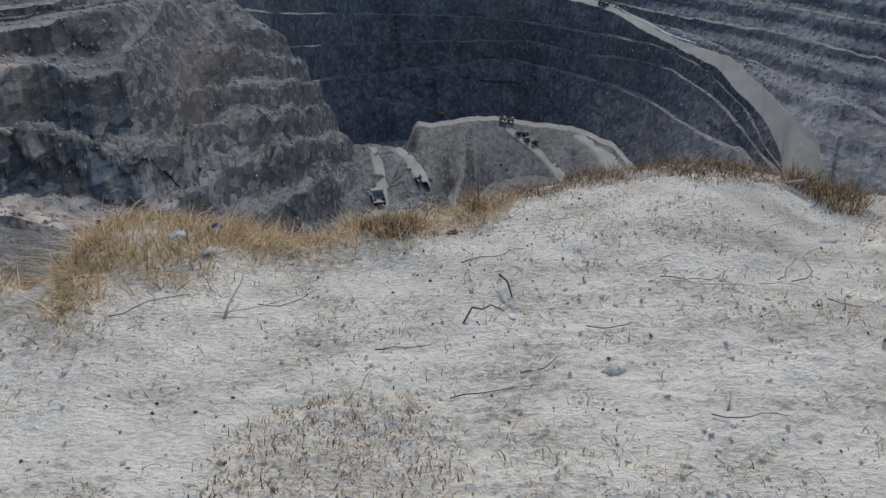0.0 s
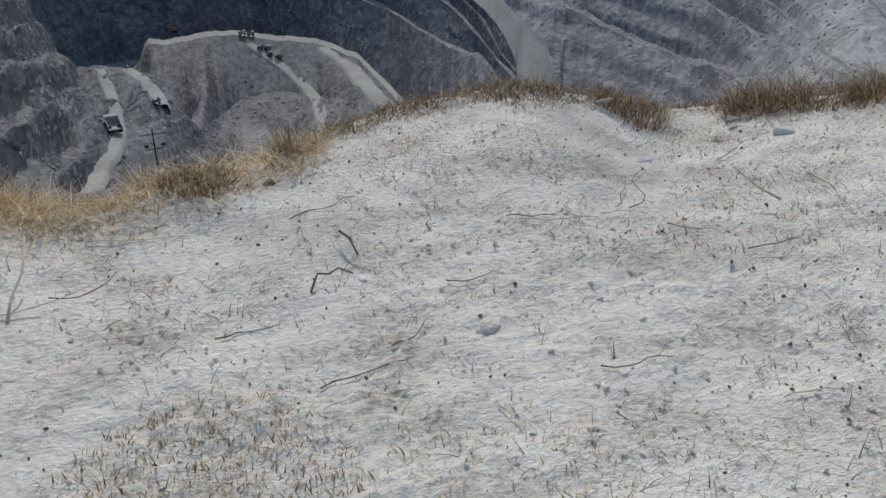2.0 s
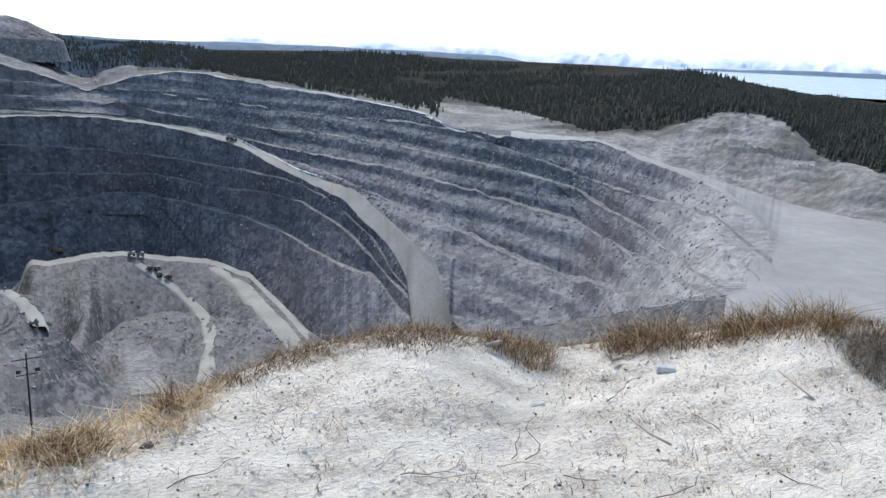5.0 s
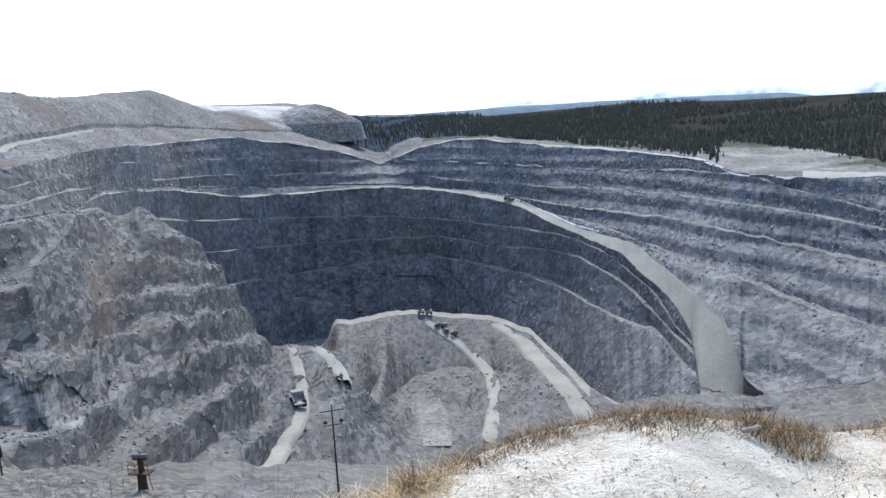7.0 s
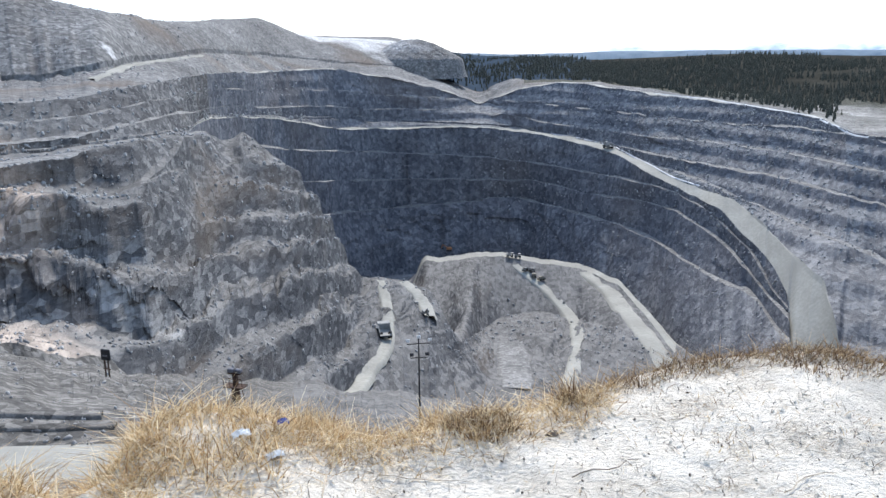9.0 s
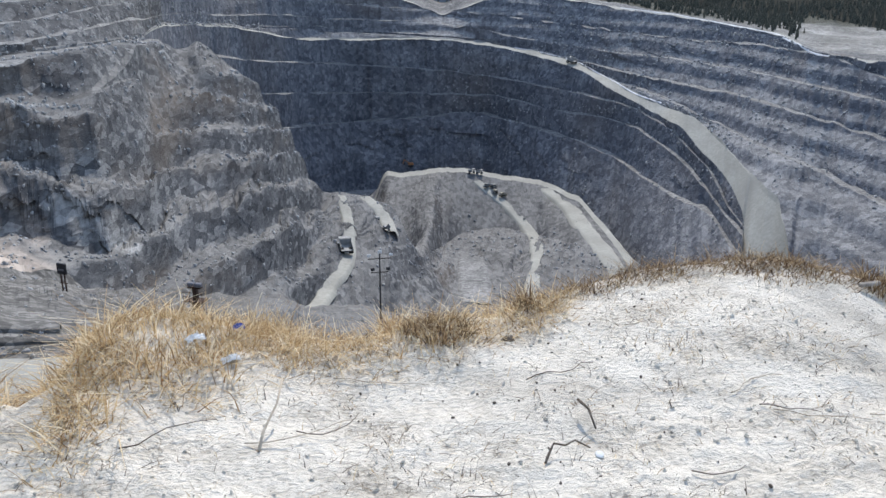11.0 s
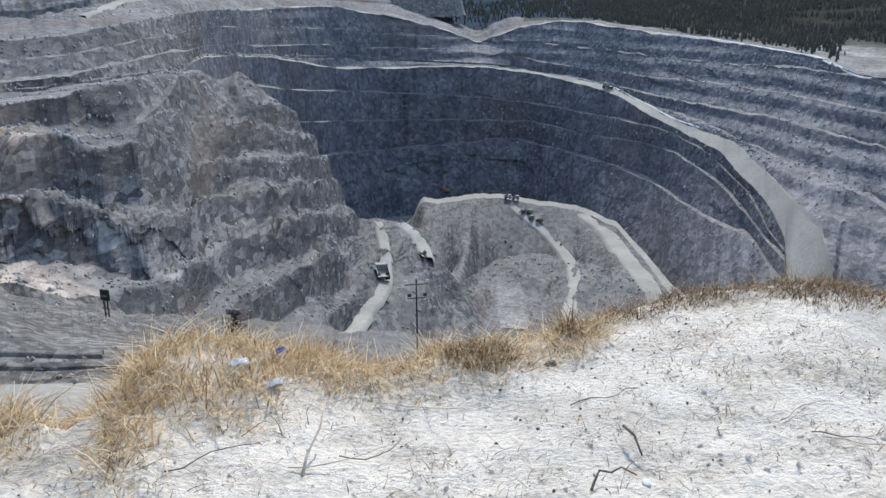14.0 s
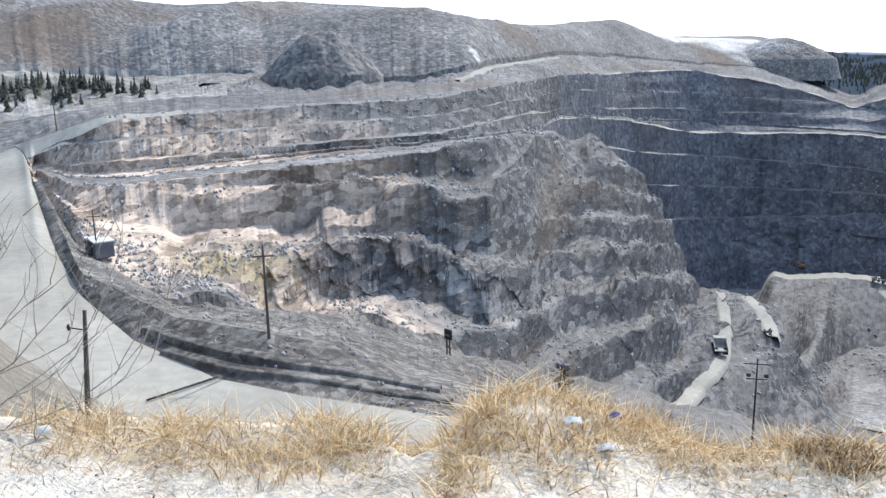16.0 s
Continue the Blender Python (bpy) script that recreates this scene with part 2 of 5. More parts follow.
def between(p, q, angles):
    """A line at the given slope angles on the face from p to q."""
    ep, eq = np.degrees(np.arctan2(p[1], p[0])), np.degrees(np.arctan2(q[1], q[0]))
    span = np.maximum(eq - ep, 0.05)
    f = np.clip((angles - ep) / span, 0.04, 0.96)
    r = p[0] + (q[0] - p[0]) * f
    e = ep + span * f
    return r, r * np.tan(np.radians(e))


lip = line([(-84, -40, 6), (40, -40, 6), (60, -36, 9), (90, -30, 11)])
A = line([(-84, -9, 185), (-60, -10, 165), (-57.4, -11.6, 143), (-55.7, -14.5, 115), (-53.6, -17.3, 96), (-51.4, -19.4, 85), (-49, -21.3, 76.5), (-44.3, -23.8, 68), (-40, -25, 64), (-25, -26.5, 60), (-10, -27, 62), (0, -28, 70), (20, -27, 120), (40, -24, 120), (60, -20, 120), (90, -20, 120)])
B = line([(-84, -8, 200), (-57, -7.6, 215), (-55.8, -6.5, 240), (-53.7, -5.2, 270), (-52, -4.6, 275), (-51.5, -5.2, 250), (-51.2, -7.8, 200), (-50.6, -11.2, 150), (-49.5, -14.2, 118), (-46.5, -17.6, 95), (-41.3, -20.8, 79), (-35.3, -22.6, 72), (-28.7, -23.9, 68), (-24, -24.7, 65), (-10, -26.5, 68), (0, -27.5, 76), (20, -26.6, 130), (40, -23.6, 130), (60, -19.6, 130), (90, -19.6, 130)], 0.25)
C = line([(-50.9, -6.7, 215), (-49.3, -12.8, 124), (-43.7, -16.4, 96), (-37.5, -18.1, 84), (-31.9, -19.6, 82), (-27.8, -21.7, 78), (-22.4, -22.8, 78), (-10, -25.8, 76), (0, -27, 84), (20, -26.2, 140), (40, -23.2, 140), (60, -19.2, 140), (90, -19.2, 140)], 0.4)
D = line([(-51, -7, 220), (-49, -11.5, 150), (-43.7, -15.6, 125), (-37, -16.5, 130), (-31, -17.5, 138), (-26.5, -19.3, 140), (-22, -20.5, 150), (-16.7, -21.5, 175), (-10, -22.3, 215), (-8.2, -23, 235), (-4, -23.2, 262), (0, -24, 280), (5, -24.5, 300), (10, -24, 330), (20, -23, 350), (27, -21.2, 370), (35, -19.7, 345), (40, -18.6, 285), (45, -16.8, 222), (50, -16.2, 230), (60, -15, 250), (90, -14, 250)])
E = line([(-51, -7, 224), (-49, -10.6, 155), (-43.7, -14.6, 135), (-37, -15.6, 142), (-31, -16.6, 148), (-26.5, -18.2, 152), (-23.5, -18, 160), (-20.3, -18.6, 170), (-16.7, -19.9, 188), (-13.5, -18.6, 215), (-10.5, -18.5, 240), (-8.2, -21, 255), (-5, -19.7, 300), (-2, -20, 310), (0, -20.5, 330), (3, -22.3, 360), (7, -21.5, 385), (10, -20.4, 395), (14, -20.5, 390), (18, -22, 370), (23, -21.2, 385), (27, -20.8, 378), (35, -19.2, 360), (40, -18, 300), (45, -16.4, 228), (50, -15.6, 245), (60, -14, 275), (90, -13, 275)])
G = line([(-51, -6.6, 228), (-49, -9.3, 168), (-46, -10.6, 160), (-40, -10.8, 162), (-34.7, -10.3, 168), (-29.5, -9.7, 176), (-25, -8.6, 190), (-21, -7, 210), (-18.5, -5.9, 275), (-16.4, -4.7, 385), (-14, -5.3, 410), (-11.7, -6.5, 405), (-9.5, -9.6, 395), (-8.4, -11.6, 390), (-7.7, -13.6, 390), (-6.6, -15.2, 388), (-4.9, -15.35, 390), (-3, -15.7, 385), (-1.7, -16.3, 375), (-0.5, -18.3, 350), (0.5, -20, 345), (2, -19.2, 480), (3.5, -18.3, 525), (6, -17.8, 535), (9, -18.2, 510), (12, -18.6, 440), (14, -19.2, 420), (18, -21.6, 375), (23, -20.8, 390), (27, -20.4, 382), (35, -18.8, 368), (40, -17.6, 305), (45, -16.3, 230), (50, -14.6, 262), (90, -12.8, 280)], 0.35)
H = line([(-51, -6.2, 232), (-49, -7.2, 195), (-46, -7.5, 180), (-40, -7.2, 181), (-35.3, -6.9, 185), (-29, -6.5, 194), (-25, -6.1, 207), (-21, -5.6, 240), (-17.9, -5, 335), (-16.4, -6, 440), (-14, -12, 500), (-12, -18, 560), (-4, -18, 570), (-3, -16.5, 585), (-2.1, -14.2, 600), (0, -14.25, 600), (3.3, -13.95, 600), (6.5, -14.5, 595), (9.9, -14.85, 585), (12.1, -15.9, 530), (14.2, -18.1, 455), (16.3, -20.3, 400), (18, -21.2, 385), (23, -20.4, 400), (27, -20.35, 383), (35, -18.75, 371), (40, -17.5, 308), (45, -16.25, 231), (50, -14.4, 268), (90, -12.7, 281)], 0.5)
V = blend(blend(flat(G, 10), line([(-84, -20.5, 455), (90, -20.5, 455)]), -16.8, -15), ((G[0] + H[0]) / 2, (G[1] + H[1]) / 2), -1.0, 2.0)
P = blend(flat(H, 1), flat(H, 14), -14, -3)
T = line([(-18, -4.95, 356), (-16.4, -5, 470), (-14, -14, 520), (-11, -17, 590), (-7.8, -16, 660), (-3.9, -15.2, 730), (0, -15, 735), (4.8, -15, 730), (8, -15.3, 670), (10, -15.2, 640), (12.1, -15.7, 605), (14.2, -17.5, 560), (16.3, -19.6, 500), (18, -20.6, 462), (20, -20.3, 445), (23, -20, 415), (27, -20.32, 384), (35, -18.72, 372), (40, -17.45, 309), (45, -16.2, 232), (50, -14.3, 270), (90, -12.65, 283)], 0.5)
S = line([(-17.9, -4.98, 358), (-16.4, -4, 480), (-14, -4, 560), (-11.6, -4.2, 640), (-7.8, -5, 740), (-3.9, -5.05, 790), (0.1, -4.95, 800), (2.8, -5.05, 802), (4.8, -5.3, 800), (7.9, -5.85, 760), (10.8, -6.55, 720), (13.7, -8.05, 660), (16.4, -9.45, 610), (18.3, -10.2, 580), (20.6, -12.4, 530), (22.1, -13.8, 500), (23.2, -15.9, 460), (23.6, -19.8, 410), (28.2, -20.35, 386), (35, -18.7, 375), (40, -17.4, 312), (45, -16.15, 233), (50, -14.2, 274), (60, -13.6, 285), (90, -12.6, 285)], 0.3)
left_bench = flat(H, 1.5)
T = blend(left_bench, T, -18.2, -17.2)
S = blend(flat(H, 2.5), S, -18.2, -17.2)
S2r = line([(4.8, -5.1, 812), (7.9, -5.6, 776), (10.8, -6.2, 740), (13.7, -7.4, 682), (16.4, -8.7, 630), (19.3, -9.5, 590), (20.8, -10.9, 553), (23, -12.6, 502), (25.3, -14.6, 458), (26, -16.6, 428), (26.6, -18.4, 408), (28.2, -20.2, 389), (35, -18.6, 385), (40, -17.2, 318), (45, -16.1, 235), (50, -14, 280), (60, -13.4, 290), (90, -12.4, 290)], 0.3)
S2 = blend(flat(S, 11), S2r, 2.0, 5.0)
W = line([(-84, -7.9, 202), (-57, -7.5, 217), (-55.8, -6.4, 242), (-53.7, -5.15, 272), (-52.2, -4.65, 277), (-51.3, -5.4, 250), (-50, -4.8, 245), (-48, -4, 232), (-46.4, -3.3, 222), (-43, -3.1, 228), (-39, -2.9, 234), (-31, -2.7, 243), (-25, -2.5, 260), (-21, -1.8, 312), (-17, -1.2, 470), (-12, -1.0, 690), (-8, -0.9, 790), (-4, -1.6, 850), (0, -2.6, 870), (2, -3.4, 870), (4.8, -2.4, 870), (7.8, -1.95, 850), (10.1, -2.2, 810), (13.8, -2.8, 768), (18.2, -3.3, 715), (22, -3.9, 655), (24.3, -4.3, 625), (25.7, -5.15, 598), (29, -5.6, 570), (36, -5.5, 535), (40, -6.8, 462), (44.2, -8.1, 405), (46.5, -9.5, 372), (48.5, -11.2, 335), (52, -11.6, 330)] + [(60, -10.8, 350), (90, -10, 380)], 0.5)
bench_c = between(T, S, slope([(-16, -9), (-11, -11), (0, -10.3), (4.4, -9.8), (8, -10.7), (11.2, -11.5), (13.9, -12.4), (17.8, -14.8), (20.8, -15.7), (23, -18.5), (26, -19.7)]))
bench_b = between(T, S, slope([(-16, -7), (-11, -8.5), (0, -8.6), (6, -8.7), (9.6, -9.6), (13, -9.9), (15.7, -10.6), (19.2, -12.9), (22, -16), (26, -19.6)]))
bench_a = between(T, S, slope([(-16, -5.5), (-11, -6.3), (0, -6.9), (2.6, -7.1), (6, -7.5), (10.3, -8.2), (14.3, -8.9), (17, -10), (20.6, -13), (22.5, -16), (26, -19.5)]))
U1 = between(S2, W, slope([(-51, -6), (-46, -6), (-40, -5.8), (-25, -4.9), (-17, -3.4), (-12, -3.3), (0, -3.8), (4.8, -4.3), (9.8, -5.3), (13.6, -5.7), (17.6, -5.9), (22.5, -6.5), (29.9, -7.8), (34.7, -8.9), (40, -11.3), (45, -15), (50, -14.6), (60, -13), (90, -12)]))
N1 = between(S2, U1, slope([(-51, -6.6), (-46, -6.8), (-25, -5.5), (-17, -4.6), (-12, -3.9), (0, -4.6), (4.8, -5.0), (9.8, -6.0), (15.7, -7.2), (22.1, -8.2), (26.8, -9.3), (34.8, -10.9), (40, -13.5), (45, -15.6), (90, -12.2)]))
N2 = between(S2, N1, slope([(-51, -6.7), (-46, -7.0), (-25, -5.8), (-17, -4.8), (-12, -4.1), (0, -4.8), (9.8, -6.3), (15.7, -8.0), (20.2, -9.7), (25.8, -12.0), (29.3, -13.3), (35, -15), (40, -16), (45, -15.9), (90, -12.3)]))
U2 = between(U1, W, slope([(-46, -4.6), (-40, -4.3), (-25, -3.7), (-17, -2.3), (-12, -2.1), (0, -3), (4.8, -3.3), (12, -4), (18.3, -4.6), (22.4, -4.8), (27.9, -5.6), (30, -6.4), (32.2, -7.1), (36.2, -8.2), (41.5, -9.5), (44.4, -10), (46.5, -11.5), (48.5, -13), (52, -13), (60, -12.3), (90, -11.5)]))
W2 = line([(-84, -7.6, 210), (-57, -7.2, 225), (-55.8, -6.2, 250), (-53.7, -5.0, 282), (-52, -4.5, 286), (-49.9, -3.9, 265), (-46.7, -2.95, 244), (-43.8, -2.85, 246), (-39, -2.7, 250)], 0.4)
W2 = blend(W2, flat(W, 16), -42, -38)
Q = line([(-84, -4, 300), (-57, -3.5, 330), (-52, -3, 340), (-44, -2, 345), (-38, -1.9, 330), (-26, -1.7, 345), (-21, -1.2, 380), (-16.4, -0.6, 520), (-12, -0.9, 760), (-4, -1.3, 960), (0, -2.4, 1010), (2, -3.2, 1000), (5, -2.0, 925), (10, -1.95, 890), (22, -3.7, 715), (26, -4.9, 655), (36, -5.4, 600), (40, -6.5, 545), (44, -7.4, 510), (48, -8.4, 470), (52, -9, 425), (57, -9.3, 410), (63, -8.4, 455), (90, -8, 480)])
FB = line([(-84, 0.5, 430), (-56, 0.4, 430), (-49.6, -0.1, 430), (-45, -0.5, 430), (-38, -0.4, 410), (-36, -1.2, 400), (-26, -1.4, 390), (-22.5, -0.5, 400), (-16.4, 0.3, 600), (-12, 0, 840), (-9, -0.4, 960), (-4, -0.8, 1040), (-1.8, -1.1, 1100), (0.5, -2.1, 1150), (2, -2.7, 1150), (4, -1.7, 1020), (11, -1.9, 990), (17.4, -2.5, 970), (22, -3, 940), (26, -3, 900), (30, -3.6, 850), (36, -4.8, 660), (40, -4.5, 640), (44, -2.9, 620), (47.5, -3.1, 600), (50.3, -5.4, 540)] + [(54, -6.0, 480), (59, -5.2, 490), (68, -5.0, 530), (90, -4.6, 550)])
FT = line([(-84, 5.6, 600), (-55.5, 5.6, 600), (-49, 5.4, 580), (-44.4, 4.2, 560), (-41.5, 3.9, 550), (-34.8, 4.1, 550), (-27, 3.6, 530), (-22, 2.7, 550), (-17.9, 2.1, 720), (-16.4, 2.3, 800), (-12.7, 2.5, 980), (-9.9, 1.2, 1150), (-3.7, 1, 1250), (-1.8, 0.4, 1500), (1.7, -0.1, 2200), (10, -0.5, 1600), (19, -0.2, 1500), (26, -0.4, 1500), (36, -0.4, 1400), (41.6, -0.5, 1300), (47.5, -1.4, 1200), (53, -2.1, 1100), (58.7, -1.7, 1100), (62, -1.9, 1100), (67.5, -1.5, 1100), (90, -1.3, 1100)], 0.7)
BACK = blend((FT[0] + 250, FT[1] + 8), (FT[0] + 350, np.full(N_AZ, -40.0)), -3, 3)
FAR = (np.maximum(BACK[0] + 200, 2500.0), np.full(N_AZ, -42.0))
END = (np.full(N_AZ, 4950.0), np.full(N_AZ, -42.0))

# name of the strip that follows each line, its rows, rough relief (m) and the materials by bearing
R_, B_ = "rock", "bench"
LINES = [
    (lip, 24, 0.22, [(90, "hillside", HILL)]),
    (A, 16, 0.03, [(0, "haul_road_near", ROAD), (90, "lower_slope", ROCK)]),
    (B, 14, 0.5, [(0, "road_berm", BERM), (90, "lower_slope", ROCK)]),
    (C, 26, 0.7, [(-12, "berm_back", BERM), (90, "lower_slope", ROCK)]),
    (D, 26, 1.3, [(-38, "pit_wall_pink", ROCK), (1, "pit_wall_left_low", ROCK), (45.6, "pit_floor_slope", ROCK), (90, "dust_floor", DUST)]),
    (E, 92, 2.9, [(-38, "pit_wall_pink", ROCK), (-8, "pit_wall_left", ROCK), (0, "truck_ledge", ROCK), (45.6, "pit_floor", ROCK), (90, "dust_floor", DUST)]),
    (G, 6, 0.5, [(-17, "bench_left", ROCK), (45.6, "pit_floor", ROCK), (90, "dust_floor", DUST)]),
    (V, 26, 2.2, [(-38, "pit_wall_pink", ROCK), (-8, "pit_wall_left_mid", ROCK), (45.6, "inner_hill", ROCK), (90, "dust_floor", DUST)]),
    (H, 6, 0.3, [(-17, "bench_left_upper", ROCK), (16, "inner_crest_road", ROAD), (45.6, "pit_floor", ROCK), (90, "dust_floor", DUST)]),
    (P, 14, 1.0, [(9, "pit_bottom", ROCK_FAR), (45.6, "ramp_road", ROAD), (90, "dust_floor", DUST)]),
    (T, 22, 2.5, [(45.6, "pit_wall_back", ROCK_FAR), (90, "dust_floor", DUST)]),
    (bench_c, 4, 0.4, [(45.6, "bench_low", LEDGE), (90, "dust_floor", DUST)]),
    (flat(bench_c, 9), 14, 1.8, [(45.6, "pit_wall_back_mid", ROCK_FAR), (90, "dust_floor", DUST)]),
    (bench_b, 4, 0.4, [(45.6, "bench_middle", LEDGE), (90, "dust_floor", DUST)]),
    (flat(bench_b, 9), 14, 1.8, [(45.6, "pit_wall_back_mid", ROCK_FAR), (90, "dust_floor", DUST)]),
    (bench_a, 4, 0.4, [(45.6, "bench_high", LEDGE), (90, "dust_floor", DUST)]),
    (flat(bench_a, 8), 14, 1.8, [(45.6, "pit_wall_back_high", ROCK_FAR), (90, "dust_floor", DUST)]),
    (S, 14, 0.15, [(-17.5, "bench_left_upper", ROCK), (26.5, "haul_road_ramp", ROAD), (45.6, "pit_floor", ROCK), (90, "dust_floor", DUST)]),
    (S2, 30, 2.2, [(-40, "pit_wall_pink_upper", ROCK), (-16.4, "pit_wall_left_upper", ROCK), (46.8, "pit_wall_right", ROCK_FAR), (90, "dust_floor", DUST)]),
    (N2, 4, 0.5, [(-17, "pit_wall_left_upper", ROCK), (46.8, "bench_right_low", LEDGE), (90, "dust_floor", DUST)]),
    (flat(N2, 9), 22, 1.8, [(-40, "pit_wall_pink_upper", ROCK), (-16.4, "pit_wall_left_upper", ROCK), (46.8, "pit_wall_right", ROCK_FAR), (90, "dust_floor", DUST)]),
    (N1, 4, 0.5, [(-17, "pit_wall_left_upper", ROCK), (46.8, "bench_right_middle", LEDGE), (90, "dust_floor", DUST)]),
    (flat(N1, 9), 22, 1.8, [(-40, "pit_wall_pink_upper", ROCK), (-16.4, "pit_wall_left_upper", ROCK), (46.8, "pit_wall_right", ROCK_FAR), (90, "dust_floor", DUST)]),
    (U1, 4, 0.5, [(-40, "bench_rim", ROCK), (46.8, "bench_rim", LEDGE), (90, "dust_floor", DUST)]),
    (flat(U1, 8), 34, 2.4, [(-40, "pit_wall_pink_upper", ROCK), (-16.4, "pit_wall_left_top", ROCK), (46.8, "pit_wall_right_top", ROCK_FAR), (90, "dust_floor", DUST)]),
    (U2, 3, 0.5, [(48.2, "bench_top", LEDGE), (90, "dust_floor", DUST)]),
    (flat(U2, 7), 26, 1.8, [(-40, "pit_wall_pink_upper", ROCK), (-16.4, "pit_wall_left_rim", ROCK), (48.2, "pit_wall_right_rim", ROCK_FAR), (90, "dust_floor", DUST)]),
    (W, 8, 0.2, [(-42, "haul_road_far", ROAD), (-16, "rim_terrace", LEDGE), (49, "rim_road", ROAD), (90, "dust_floor", DUST)]),
    (W2, 16, 0.8, [(-16, "rim_terrace", RUBBLE), (2, "rim_terrace_back", RUBBLE), (30, "rim_slope", RUBBLE), (48, "rim_dust", DUST), (90, "dust_floor", DUST)]),
    (Q, 40, 2.2, [(-39, "terrace_bank", PALE), (5, "spoil_foot", RUBBLE), (90, "pale_cliff", PALE)]),
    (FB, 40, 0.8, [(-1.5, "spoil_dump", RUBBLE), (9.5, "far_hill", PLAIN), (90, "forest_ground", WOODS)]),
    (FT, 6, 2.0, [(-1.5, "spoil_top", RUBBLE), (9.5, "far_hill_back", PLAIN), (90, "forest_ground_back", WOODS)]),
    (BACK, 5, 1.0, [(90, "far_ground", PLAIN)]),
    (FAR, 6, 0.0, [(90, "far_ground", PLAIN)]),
    (END, 0, 0.0, []),
]


def terrain_grid():
    """Distance and height on the whole net of bearings and rows, with relief; and where each strip starts."""
    w = ease(AZ, -51.9, -51.0)
    to_floor = ease(AZ, 47.5, 50.5)
    fixed, last = [], None
    for k, (ln, *_) in enumerate(LINES):
        r, z = ln[0].copy(), ln[1].copy()
        if 3 <= k <= 26:
            r, z = B[0] + (r - B[0]) * w + (1 - w) * 0.05 * k, B[1] + (z - B[1]) * w
        if 4 <= k <= 28:
            to_floor = ease(AZ, 44.6, 46.6) if k <= 18 else ease(AZ, 43.0, 48.0) if k <= 24 else ease(AZ, 45.0, 49.5) if k <= 26 else ease(AZ, 47.0, 51.0)
            z = z * (1 - to_floor) - 67 * to_floor
        if 4 <= k <= 30:
            wander = 0.004 * r * w * (1 - to_floor)
            z = z + 0.55 * wander * fbm(AZ * 1.1, AZ * 0 + 0.37, 4, 200 + k // 2)
            r = r + 3.0 * wander * fbm(AZ * 0.9, AZ * 0 + 0.37, 4, 300 + k // 2)
        if last is not None:
            r = np.maximum(r, last + 0.3)
        last = r
        fixed.append((r, z))
    R, Z, AMP, AMP_R, starts, row = [], [], [], [], [], 0
    for k, (ln, n, amp, _) in enumerate(LINES):
        starts.append(row)
        r0, z0 = fixed[k]
        if n == 0:
            R.append(r0), Z.append(z0), AMP.append(np.zeros(N_AZ)), AMP_R.append(np.zeros(N_AZ))
            break
        r1, z1 = fixed[k + 1]
        for i in range(n):
            f = i / n
            g = ease(np.array(f), 0, 1)
            R.append(r0 + (r1 - r0) * f)
            Z.append(z0 + (z1 - z0) * (f * f if k == 1 else f))
            edge = min(1.0, min(f, 1 - f) * 5 + 0.15)
            size = np.clip((np.abs(z1 - z0) + 0.25 * (r1 - r0)) / 12.0, 0.05, 1.0)
            AMP.append(amp * edge * size * (0.55 + np.minimum(1.1, (r1 - r0) / 90)))
            AMP_R.append(np.minimum(amp * edge * size, 0.15 * (r1 - r0)))
        row += n
    R, Z, AMP, AMP_R = np.array(R), np.array(Z), np.array(AMP), np.array(AMP_R)
    X, Y = R * SIN, R * COS
    far = np.clip(R / 260.0, 0.45, 1.5)
    along = np.radians(AZ)[None, :] * R
    # small benches along the left wall, dipping away and dying out in places
    sector = ease(AZ, -46, -41) * (1 - ease(AZ, -8, -6.2))
    rows_of = np.zeros(R.shape[0])
    rows_of[starts[4]:starts[8]] = 1
    dip = 0.09 + 0.12 * ease(-Z, 28, 52)
    phase = (Z + 7 * fbm(np.radians(AZ)[None, :] * 260 / 45, Z / 50, 4, 131) + dip * (Y - 140)) / 12.0
    frac = phase - np.floor(phase)
    worn = np.clip(0.95 + 0.6 * fbm(np.radians(AZ)[None, :] * 260 / 30, Z / 12, 3, 133), 0.5, 1.0)
    step = (ease(frac, 0.42, 0.80) - frac) * 12.0 * worn * sector[None, :] * rows_of[:, None]
    # and along the far right wall
    right = ease(AZ, -20, -16) * (1 - ease(AZ, 40, 45))
    rows_of = np.zeros(R.shape[0])
    rows_of[starts[18]:starts[27]] = 1
    phase = (Z + 4 * fbm(along / 120, Z / 60, 3, 151) + 0.03 * along) / 11.0
    frac = phase - np.floor(phase)
    step = step + 0.3 * (ease(frac, 0.3, 0.75) - frac) * 11.0 * right[None, :] * rows_of[:, None]
    Z = Z + step
    # the dusty floor stays smooth
    calm = np.ones((R.shape[0], 1)) * (1 - ease(AZ, 46.5, 50))[None, :]
    calm[:starts[4]] = 1
    calm[starts[29]:] = 1
    AMP, AMP_R = AMP * calm, AMP_R * calm
    # relief grows with distance: bearings and heights in units of it
    ang = np.radians(AZ)[None, :] * 260 + 0 * R
    up = Z / far
    rib = ridged((ang + 0.5 * up) / 17, (up - 0.3 * ang) / 13, 3, 11)
    lump = fbm(X / 38 / far, Y / 38 / far, 4, 3)
    block = fbm((ang + 0.3 * up) / 7, (up - 0.2 * ang) / 5, 2, 29)
    block = np.round(block * 3.0) / 3.0
    grit = fbm(ang / 3.6, up / 2.6 + R / 9 / far, 3, 71)
    # leaning slabs of strata, steep on one side
    slab = ((ang + 0.75 * up) / 13 + 1.6 * fbm(ang / 26, up / 26, 3, 83)) % 1.0
